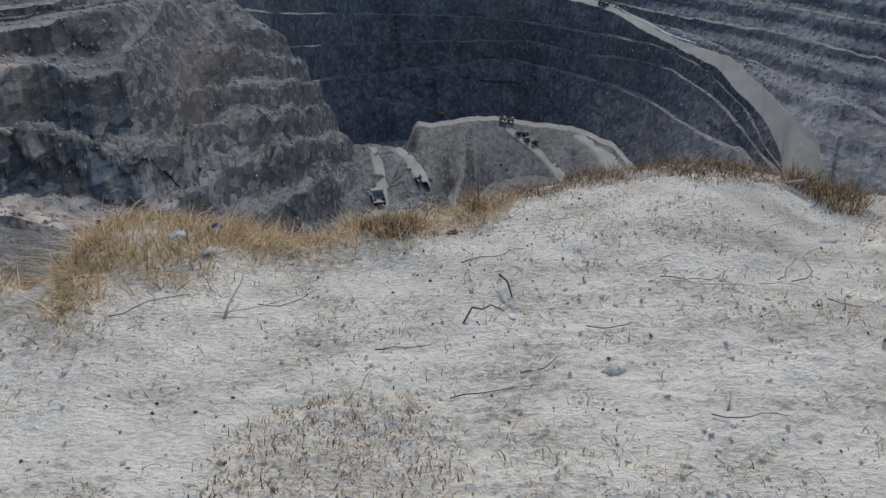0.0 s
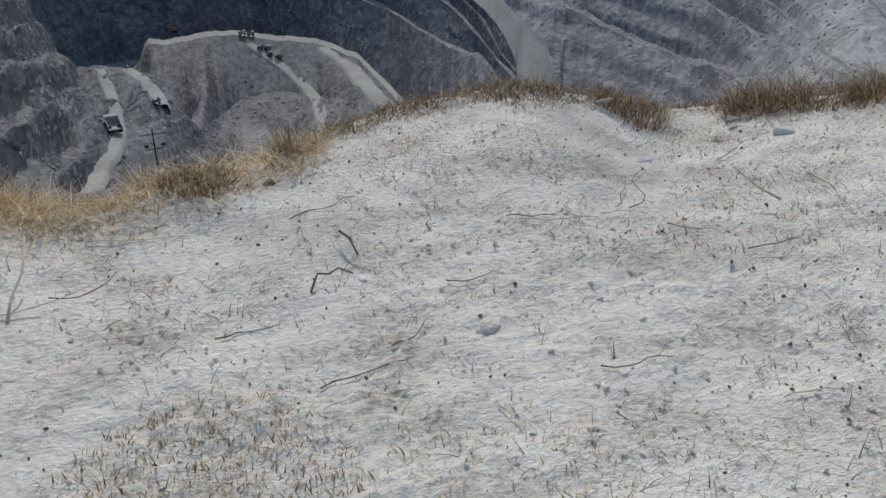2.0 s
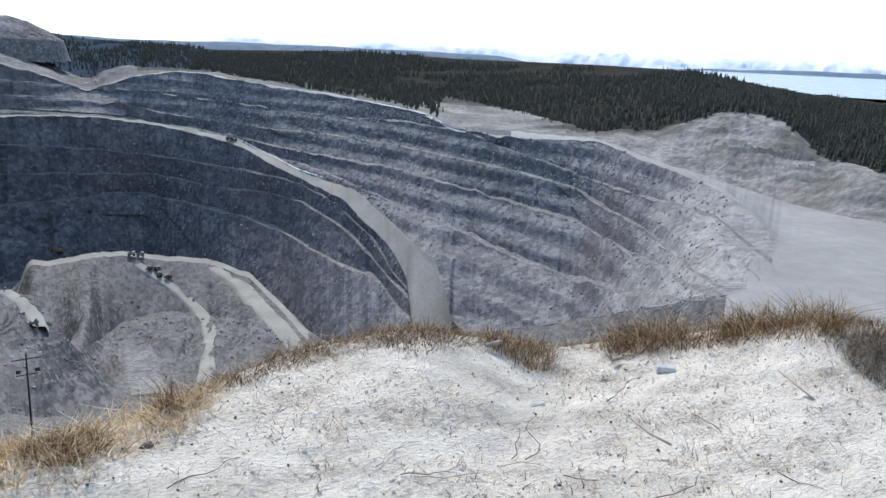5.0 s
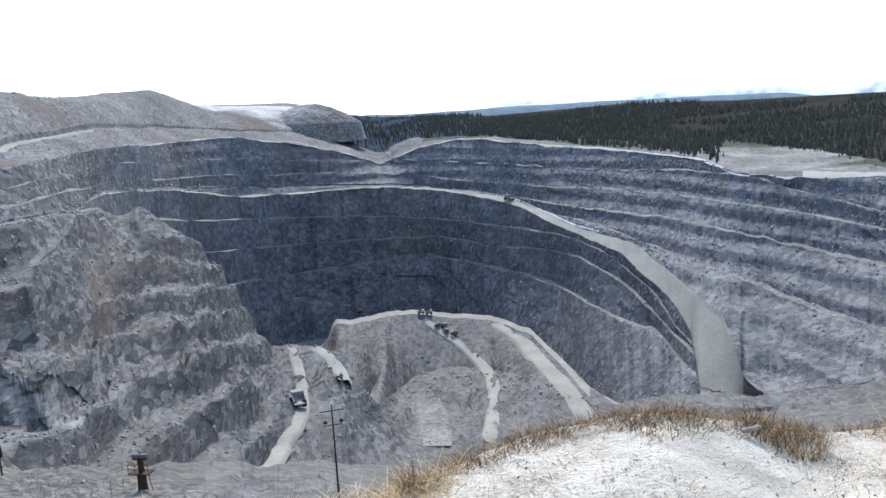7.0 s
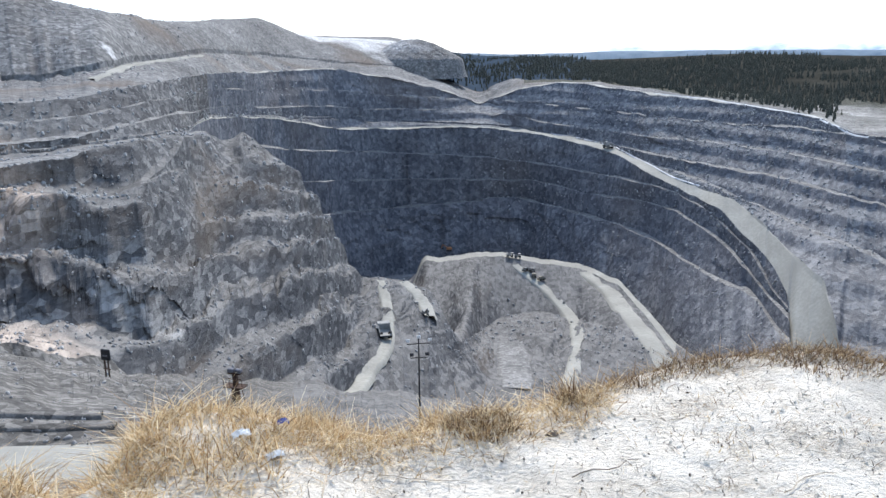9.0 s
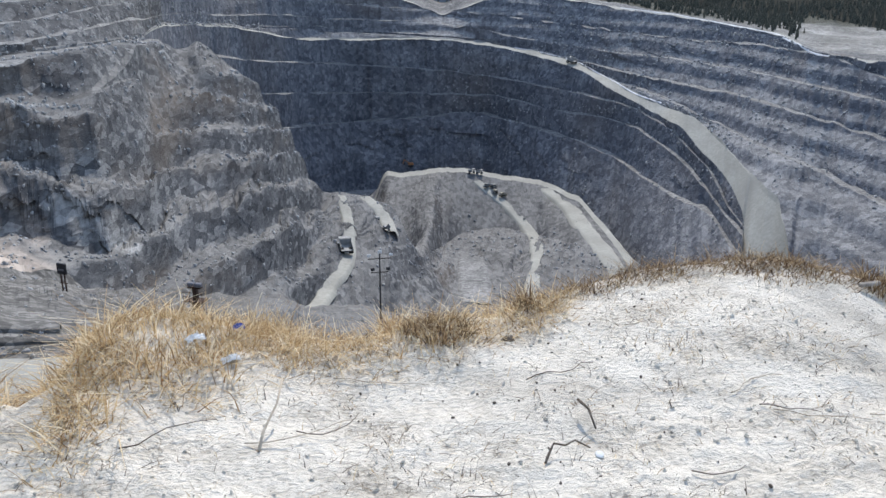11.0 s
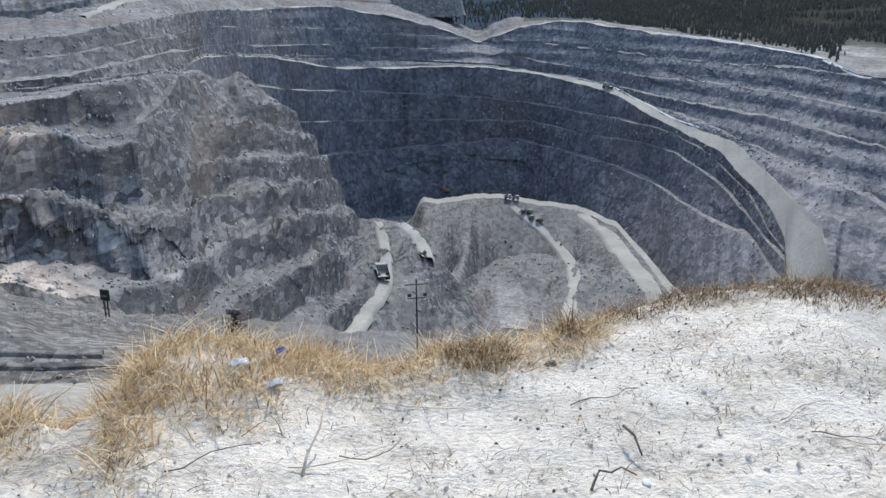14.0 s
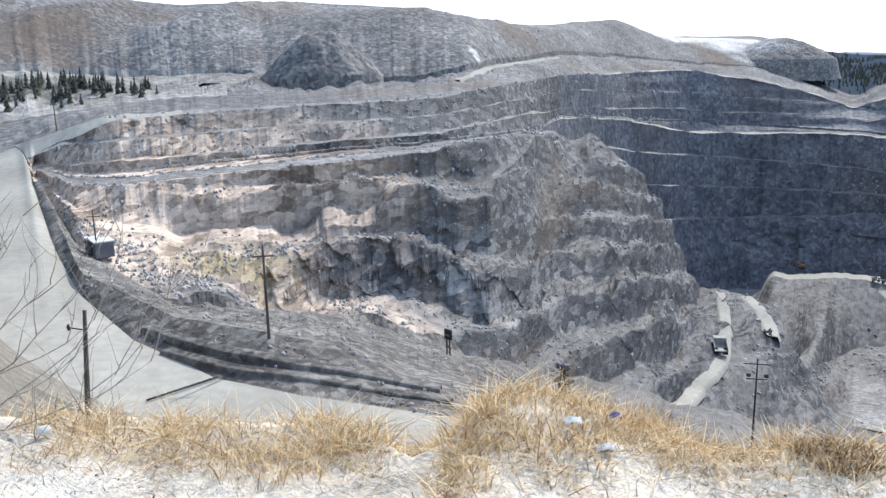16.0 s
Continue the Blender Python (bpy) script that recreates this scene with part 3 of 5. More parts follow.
    # rugged outcrops between smoother fans of scree
    crag = ease(fbm(ang / 40, (up + 0.1 * Y / far) / 14, 4, 91), -0.22, 0.22)
    slab = (np.where(slab < 0.78, slab / 0.78, (1 - slab) / 0.22) - 0.5) * crag
    dz = AMP * (0.55 * rib * crag + 0.6 * lump + 0.45 * block * (0.3 + 0.7 * crag) + 0.3 * grit + 0.5 * slab)
    dr = AMP_R * np.sqrt(far) * ((1.0 * rib + 0.8 * block + 1.0 * slab) * (0.2 + 0.8 * crag) + 0.8 * lump + 0.35 * grit)
    # gullies down the spoil dumps
    dump = np.zeros(R.shape[0])
    dump[starts[30]:starts[31]] = np.sin(np.linspace(0.25, math.pi, starts[31] - starts[30]))
    sweep = along + 14 * fbm(along / 90, R / 130, 2, 177)
    lobes = 13.0 * ridged(sweep / 75, R / 900, 1, 173) + 2.2 * ridged(sweep / 30 + 0.5 * fbm(X / 40, Y / 40, 2, 175), R / 260, 1, 171)
    cliff = np.zeros(R.shape[0])
    cliff[starts[29]:starts[30]] = np.sin(np.linspace(0.0, math.pi, starts[30] - starts[29]))
    dz = dz + 4.5 * cliff[:, None] * ridged((along + 1.1 * R) / 20, R / 300, 2, 181) * ease(AZ, 39, 42)[None, :]
    dz = dz + dump[:, None] * lobes * (1 - ease(AZ, -6, 2))[None, :]
    R2 = R + dr
    return R2, Z + dz + EYE, starts


TR, TZ, STARTS = terrain_grid()
TX, TY = TR * SIN, TR * COS


def mesh_from_grid(name, X, Y, Z, mat, smooth=False):
    rows, cols = X.shape
    co = np.stack([X, Y, Z], -1).reshape(-1, 3).astype(np.float32)
    i = np.arange((rows - 1) * (cols - 1))
    a = (i // (cols - 1)) * cols + i % (cols - 1)
    quads = np.stack([a, a + 1, a + cols + 1, a + cols], 1).astype(np.int32)
    me = bpy.data.meshes.new(name)
    me.vertices.add(len(co))
    me.vertices.foreach_set("co", co.ravel())
    me.loops.add(quads.size)
    me.loops.foreach_set("vertex_index", quads.ravel())
    me.polygons.add(len(quads))
    me.polygons.foreach_set("loop_start", np.arange(0, quads.size, 4, dtype=np.int32))
    me.polygons.foreach_set("use_smooth", np.full(len(quads), smooth))
    me.update(calc_edges=True)
    me.materials.append(mat)
    return new(name, me)


for k, (ln, n, amp, parts) in enumerate(LINES):
    low = 0
    for upto, name, mat in parts:
        high = min(int(np.searchsorted(AZ, upto)) + 1, N_AZ)
        if high - low > 1:
            sl = (slice(STARTS[k], STARTS[k] + n + 1), slice(low, high))
            tagged(mesh_from_grid(name, TX[sl], TY[sl], TZ[sl], mat, n < 10), name.replace("_", " ") + " of the open pit mine", "terrain", kind="structure")
        low = high - 1
        if high >= N_AZ:
            break


def ground_at(x, y):
    """Height of the wide terrain below a place."""
    b, r = math.degrees(math.atan2(x, y)), math.hypot(x, y)
    j = min(max((b - AZ[0]) / STEP, 0), N_AZ - 2)
    i = int(j)
    return float(np.interp(r, np.maximum.accumulate(TR[:, i]), TZ[:, i]))


def seen_at(b, e):
    """The first place of the terrain on the sight line with that bearing and slope angle."""
    i = min(max(int(round((b - AZ[0]) / STEP)), 0), N_AZ - 1)
    angles = np.degrees(np.arctan2(TZ[STARTS[1]:, i] - EYE, TR[STARTS[1]:, i]))
    hit = int(np.argmax(angles >= e)) + STARTS[1]
    return Vector((TX[hit, i], TY[hit, i], TZ[hit, i]))

# ---- lookout mound ----
EDGE = [(-100, 4.6), (-70, 4.4), (-55, 4.2), (-48, 3.9), (-41, 3.6), (-34, 3.5), (-31, 3.3), (-28, 3.02), (-25, 3.08), (-22.5, 3.35), (-20, 3.48), (-15, 3.45), (-9, 3.3), (-2, 3.35), (4, 3.5), (10, 3.75), (14, 4.05), (18, 4.25), (24, 4.45), (29, 4.6), (33, 4.8), (37, 5.2), (43, 5.45), (49, 5.6), (53, 5.4), (57, 5.4), (60, 5.2), (62, 5.2), (63, 5.7), (64.5, 6.6), (67, 7.4), (70, 7.9), (100, 9)]


def edge_at(b):
    return np.interp(b, [e[0] for e in EDGE], [e[1] for e in EDGE])


RIM = [(-60, 0.0), (-30, 0.02), (-24, 0.07), (-14, 0.01), (-5, -0.02), (3, -0.02), (10, 0.03), (17, 0.07), (23, 0.10), (27, 0.10), (31, 0.01), (34, -0.1), (37, -0.17), (41, -0.14), (45, -0.07), (49, -0.02), (53, 0.03), (60, 0.06), (63, -0.05), (66, 0.05), (90, 0.05)]


def mound_height(x, y):
    b, r = np.degrees(np.arctan2(x, y)), np.hypot(x, y)
    over = np.maximum(r - edge_at(b), 0)
    near = np.clip((r / edge_at(b) - 0.55) / 0.4, 0, 1)
    near = near * near * (3 - 2 * near)
    z = 0.05 * fbm(x / 1.4, y / 1.4, 3, 5) * (1 - 0.7 * near) + np.interp(b, [q[0] for q in RIM], [q[1] for q in RIM]) * near + 0.016 * fbm(x / 0.2, y / 0.14, 3, 8)
    clods = np.abs(value_noise(x / 0.07, y / 0.05, 9) * 2 - 1) + 0.6 * np.abs(value_noise(x / 0.035 + 7, y / 0.028, 10) * 2 - 1)
    z = z + 0.016 * clods * np.clip(0.55 + 1.3 * fbm(x / 0.6, y / 0.45, 3, 12), 0.15, 1.3)
    for bx, by, h, w in ((4.35, 3.05, 0.15, 0.35), (-1.15, 3.3, 0.1, 0.35), (0.1, 3.3, 0.06, 0.2), (6.6, 3.0, 0.25, 0.8)):
        z = z + h * np.exp(-((x - bx) ** 2 + (y - by) ** 2) / (2 * w * w))
    return z - 0.9 * over ** 1.25


for name, a0, a1, n_a, r0, r1, n_r in (("lookout_ground", -76, 80, 580, 0.9, 9.0, 290), ("lookout_ground_back", 80, 284, 110, 0.9, 9.0, 40), ("lookout_ground_middle", 0, 360, 120, 0.0005, 0.901, 14)):
    ga, gr = np.meshgrid(np.radians(np.linspace(a0, a1, n_a)), np.geomspace(r0, r1, n_r))
    gx, gy = gr * np.sin(ga), gr * np.cos(ga)
    tagged(mesh_from_grid(name, gx, gy, mound_height(gx, gy), SAND, True), "pale dry sandy ground of a lookout mound", "ground", kind="structure")

# ---- ground behind the lookout, far water and mountains ----
fa, fr = np.meshgrid(np.radians(np.linspace(73, 298, 94)), np.geomspace(2.2, 4950, 30))
fz = -0.35 - 3.0 * ease(fr, 20, 200) - 35 * ease(fr, 300, 2500) + 2.0 * fbm(fr * np.sin(fa) / 60, fr * np.cos(fa) / 60, 3, 4) * ease(fr, 15, 90)
tagged(mesh_from_grid("ground_behind", fr * np.sin(fa), fr * np.cos(fa), fz, HILL, True), "dry grassy land behind the lookout", "ground", kind="structure")

WATER = material("lake_water", [(0.3, (0.20, 0.25, 0.30)), (0.7, (0.30, 0.35, 0.40))], 0.004, 6, rough=0.25, bump=0.15, bump_dist=0.5, spec=0.5)
la, lr = np.meshgrid(np.radians(np.linspace(38, 90, 60)), np.linspace(1230, 4700, 14))
tagged(mesh_from_grid("water", lr * np.sin(la), lr * np.cos(la), np.full(la.shape, -34.0), WATER, True), "pale grey lake beyond the woods", "lake", kind="structure")

# snow and rock both paled towards the sky, as haze in the colour
SNOW = material("hazed_snowy_mountain", [(0.35, (0.70, 0.78, 0.86)), (0.48, (0.82, 0.87, 0.91)), (0.58, (0.92, 0.94, 0.96))], 0.004, 5, bump=0.3, bump_dist=20)
# wooded land tinted blue to stand for the haze in front of it
SHORE = material("haze_blue_shore", [(0.3, (0.10, 0.15, 0.20)), (0.7, (0.16, 0.22, 0.28))], 0.004, 5, bump=0)


def far_ridge(name, az0, az1, r, base, low, high, scale, seed, mat, label):
    a = np.linspace(az0, az1, 320)
    top = low + (high - low) * np.clip(0.5 + 0.8 * fbm(a / scale, a * 0 + 0.5, 5, seed), 0, 1)
    top = top * np.minimum(1, np.minimum(a - az0, az1 - a) / 3) + (1 - np.minimum(1, np.minimum(a - az0, az1 - a) / 3)) * base
    f = np.linspace(0, 1, 8)[:, None]
    rr = r + 180 * f + 0 * a
    zz = base + (top - base) * np.sin(f * math.pi * 0.5)
    rr = rr + 25 * fbm(a / 0.4 + 0 * f, f * 4 + 0 * a, 3, seed + 9)
    x, y = rr * np.sin(np.radians(a)), rr * np.cos(np.radians(a))
    tagged(mesh_from_grid(name, x, y, zz + EYE, mat, True), label, "mountains", kind="structure")


far_ridge("backdrop_mountains", 8, 58, 4650, -45, 6, 62, 2.6, 21, SNOW, "distant snowy mountains, painted pale blue with haze")
far_ridge("backdrop_shore", 40, 90, 4500, -36, -26, -8, 5.0, 33, SHORE, "low wooded shore across the lake, tinted haze blue")
far_ridge("backdrop_hills", -8, 32, 4300, -45, -10, 6, 6.0, 47, SHORE, "low hills on the skyline, tinted haze blue")


# ---- roads laid on the pit floor ----
def road_ribbon(name, sights, width, label, mat=ROAD, lift=0.35):
    """A dirt road along sight lines (bearing, slope angle), draped on the ground."""
    pts = [seen_at(b, e) for b, e in sights]
    mids = []
    for i in range(len(pts) - 1):
        p0, p1 = pts[max(i - 1, 0)], pts[i]
        p2, p3 = pts[i + 1], pts[min(i + 2, len(pts) - 1)]
        for k in range(10):
            t = k / 10
            mids.append(0.5 * ((2 * p1) + (p2 - p0) * t + (2 * p0 - 5 * p1 + 4 * p2 - p3) * t * t + (3 * p1 - p0 - 3 * p2 + p3) * t ** 3))
    mids.append(pts[-1])
    zs = np.array([ground_at(p.x, p.y) for p in mids])
    zs = np.convolve(np.pad(zs, 4, "edge"), np.ones(9) / 9, "valid")
    X, Y, Z = [], [], []
    for i, p in enumerate(mids):
        d = (mids[min(i + 1, len(mids) - 1)] - mids[max(i - 1, 0)])
        d.z = 0
        side = Vector((d.y, -d.x, 0)).normalized()
        w = width * (1 + 0.2 * noise.noise((i * 0.31, width, 0)))
        row = [p + side * w * f for f in np.linspace(-0.5, 0.5, 9)]
        X.append([q.x for q in row]), Y.append([q.y for q in row])
        Z.append([max(zs[i], ground_at(q.x, q.y)) * 0.6 + 0.4 * zs[i] + lift - (0.35 * width if k in (0, 8) else 0.04 * width if k in (1, 7) else 0) for k, q in enumerate(row)])
    return tagged(mesh_from_grid(name, np.array(X), np.array(Y), np.array(Z), mat, True), label, "road", kind="structure")


road_ribbon("road_ramp", [(9.6, -15.0), (11.2, -16.0), (12.6, -17.6), (14.0, -19.2), (15.2, -20.8), (16.6, -22.6)], 16, "pale dirt ramp on the pit floor")
road_ribbon("road_spur", [(4.6, -14.6), (5.6, -15.4), (7.0, -16.6), (8.6, -18.2), (9.2, -19.4), (9.0, -21.2), (8.6, -23.2)], 10, "pale dirt haul road over the inner hill")
road_ribbon("road_ledge", [(-5.3, -15.6), (-4.9, -17.0), (-4.8, -18.6), (-4.9, -19.8), (-5.6, -21.0), (-6.6, -22.4), (-8.2, -23.3)], 6.0, "narrow pale dirt road along the pit wall")
road_ribbon("ledge_floor", [(-3.6, -15.7), (-2.6, -16.5), (-2.0, -17.4), (-1.8, -18.2)], 8, "flat pale working floor on a pit ledge")
road_ribbon("loading_floor", [(4.4, -20.2), (4.5, -21.4), (4.8, -23.2)], 22, "pale dusty loading floor at the pit bottom", LEDGE, 0.9)


road_ribbon("road_verge", [(-44.5, -18.7), (-40.5, -20.3), (-36.0, -21.4), (-32.0, -22.3), (-28.4, -23.1), (-24.2, -23.7)], 1.6, "dark muddy bank beside the haul road", BERM, 0.3)
road_ribbon("road_verge_inner", [(-45.5, -17.2), (-41.5, -18.9), (-37.0, -20.2), (-33.0, -21.1), (-29.0, -22.1), (-25.0, -22.9)], 1.8, "dark muddy bank behind the haul road", BERM, 0.4)
road_ribbon("road_dump", [(-23.4, -1.35), (-22.4, -0.95), (-21.0, -0.5), (-18.6, -0.2), (-16.6, 0.1)], 4.5, "pale dirt road climbing to the spoil dumps")
road_ribbon("terrace_floor", [(-39.9, -1.2), (-38.2, -0.8), (-36.6, -0.4)], 15, "pale flat gravel between the spoil heaps", LEDGE)
# near-white colour stands in for backlit glint on the road edges
GLINT_WINDROW = material("sun_glint_windrow", [(0.3, (0.42, 0.42, 0.42)), (0.5, (0.62, 0.62, 0.62)), (0.7, (0.78, 0.78, 0.78))], 0.12, 8, bump=0.8, bump_dist=0.4)
road_ribbon("road_edge_upper", [(7.0, -5.45), (9.0, -5.8), (10.8, -6.25), (12.4, -6.9), (14.0, -7.6), (15.6, -8.4), (17.0, -8.9)], 1.8, "windrow along the haul ramp, sun glint painted on", GLINT_WINDROW, 0.4)
road_ribbon("road_edge_rim", [(13.8, -2.75), (16.0, -3.0), (18.2, -3.25), (20.4, -3.6), (22.0, -3.85), (23.4, -4.1), (24.6, -4.5), (25.6, -5.0), (27.0, -5.3)], 2.2, "windrow along the rim road, sun glint painted on", GLINT_WINDROW, 0.4)


# ---- tools for things ----
def part(name, bm, mat, parent=None, label="", smooth=False):
    me = bpy.data.meshes.new(name)
    bm.to_mesh(me)
    bm.free()
    me.materials.append(mat)
    if smooth:
        me.polygons.foreach_set("use_smooth", np.full(len(me.polygons), True))
    ob = new(name, me)
    if parent is not None:
        ob.parent = parent
    if label:
        ob["label"] = label
    return ob


def box(bm, x, y, z, sx, sy, sz, rot=None, bevel=0.0, taper=1.0):
    """A box by its centre and size; the top may taper."""
    made = bmesh.ops.create_cube(bm, size=1.0)["verts"]
    for v in made:
        k = taper if v.co.z > 0 else 1.0
        v.co = Vector((v.co.x * sx * k, v.co.y * sy * k, v.co.z * sz))
    if rot:
        bmesh.ops.rotate(bm, verts=made, matrix=Euler(rot).to_matrix())
    bmesh.ops.translate(bm, verts=made, vec=(x, y, z))
    if bevel:
        edges = list({e for v in made for e in v.link_edges})
        bmesh.ops.bevel(bm, geom=edges, offset=bevel, segments=1, affect="EDGES")
    return bm


def tube(bm, points, radii, sides=7):
    """A round bar along points, with its own radius at each."""
    rings = []
    for i, p in enumerate(points):
        d = Vector(points[min(i + 1, len(points) - 1)]) - Vector(points[max(i - 1, 0)])
        q = d.to_track_quat("Z", "Y")
        rings.append([bm.verts.new(Vector(p) + q @ Vector((radii[i] * math.cos(a), radii[i] * math.sin(a), 0))) for a in (2 * math.pi * k / sides for k in range(sides))])
    for a, b in zip(rings, rings[1:]):
        for k in range(sides):
            bm.faces.new((a[k], a[(k + 1) % sides], b[(k + 1) % sides], b[k]))
    bm.faces.new(list(reversed(rings[0])))
    bm.faces.new(rings[-1])
    return bm


def thing(name, place, turn, label, category, group="", scale=1.0):
    ob = new(name)
    ob.matrix_world = pose(*place, 0, 0, turn) @ Matrix.Scale(scale, 4)
    return tagged(ob, label, category, group)


def sighted(b, r):
    x, y = r * math.sin(radians(b)), r * math.cos(radians(b))
    return x, y, ground_at(x, y)


RUST = material("rusty_iron", [(0.3, (0.03, 0.02, 0.017)), (0.5, (0.075, 0.05, 0.04)), (0.7, (0.15, 0.09, 0.06))], 2.0, 8, rough=0.8, metal=0.3, bump=0.3, bump_dist=0.02)
DARK = material("dark_steel", [(0.3, (0.02, 0.02, 0.022)), (0.7, (0.06, 0.06, 0.065))], 1.5, 8, rough=0.6, metal=0.4, bump=0.1)
TYRE = material("black_rubber", [(0.3, (0.015, 0.015, 0.015)), (0.7, (0.05, 0.048, 0.045))], 1.5, 8, rough=0.9, bump=0.3, bump_dist=0.05)
YELLOW = material("dusty_yellow_paint", [(0.3, (0.17, 0.155, 0.13)), (0.55, (0.28, 0.26, 0.21)), (0.75, (0.40, 0.385, 0.35))], 0.6, 8, rough=0.6, bump=0.1)
TRUCK_GREY = material("dusty_grey_paint", [(0.3, (0.16, 0.16, 0.16)), (0.55, (0.30, 0.30, 0.29)), (0.75, (0.45, 0.44, 0.42))], 0.6, 8, rough=0.6, bump=0.1)
GREEN = material("faded_green_paint", [(0.3, (0.06, 0.075, 0.05)), (0.55, (0.13, 0.15, 0.10)), (0.75, (0.24, 0.25, 0.18))], 0.8, 8, rough=0.6, bump=0.1)
ORANGE = material("orange_paint", [(0.3, (0.3, 0.13, 0.06)), (0.7, (0.5, 0.25, 0.12))], 0.8, 8, rough=0.6, bump=0.1)
GLASS = material("dark_cab_glass", [(0.3, (0.02, 0.025, 0.03)), (0.7, (0.05, 0.055, 0.06))], 0.5, 4, rough=0.1, bump=0, spec=0.5)
WOOD = material("weathered_pole_wood", [(0.3, (0.05, 0.045, 0.04)), (0.5, (0.10, 0.09, 0.08)), (0.7, (0.18, 0.165, 0.15))], 3.0, 7, rough=0.9, bump=0.4, bump_dist=0.02, stretch=(1, 1, 0.1))
BARK = material("grey_bark", [(0.3, (0.12, 0.10, 0.085)), (0.5, (0.27, 0.24, 0.205)), (0.7, (0.44, 0.40, 0.36))], 8.0, 6, rough=0.9, bump=0.4, bump_dist=0.01, stretch=(1, 1, 0.3))
TWIG = material("dark_dry_twig", [(0.3, (0.05, 0.04, 0.032)), (0.5, (0.12, 0.095, 0.075)), (0.7, (0.22, 0.18, 0.145))], 20.0, 6, rough=0.9, bump=0.4, bump_dist=0.003)
PALETWIG = material("bleached_stalk", [(0.3, (0.35, 0.28, 0.20)), (0.7, (0.60, 0.52, 0.42))], 30.0, 6, rough=0.85, bump=0.3, bump_dist=0.002)
WHITE = material("dirty_white_plastic", [(0.3, (0.55, 0.54, 0.52)), (0.6, (0.78, 0.78, 0.77)), (0.75, (0.85, 0.85, 0.85))], 12.0, 6, rough=0.5, bump=0.2, bump_dist=0.004)
BLUE = material("blue_plastic", [(0.3, (0.03, 0.05, 0.22)), (0.7, (0.12, 0.16, 0.45))], 15.0, 6, rough=0.4, bump=0.2, bump_dist=0.004)
BLACK = material("black_plastic", [(0.3, (0.02, 0.02, 0.028)), (0.5, (0.06, 0.06, 0.08)), (0.7, (0.22, 0.22, 0.25))], 15.0, 6, rough=0.45, bump=0.2, bump_dist=0.004)
STONE = material("pale_stone", [(0.3, (0.36, 0.34, 0.31)), (0.5, (0.55, 0.53, 0.49)), (0.7, (0.72, 0.70, 0.66))], 9.0, 7, rough=0.9, bump=0.6, bump_dist=0.01)
BLOCK = material("grey_cabin_sheet", [(0.3, (0.10, 0.10, 0.115)), (0.7, (0.20, 0.20, 0.22))], 0.8, 8, rough=0.7, bump=0.1)
ROOF = material("pale_roof_sheet", [(0.3, (0.45, 0.45, 0.45)), (0.7, (0.68, 0.68, 0.68))], 0.8, 8, rough=0.6, bump=0.1)


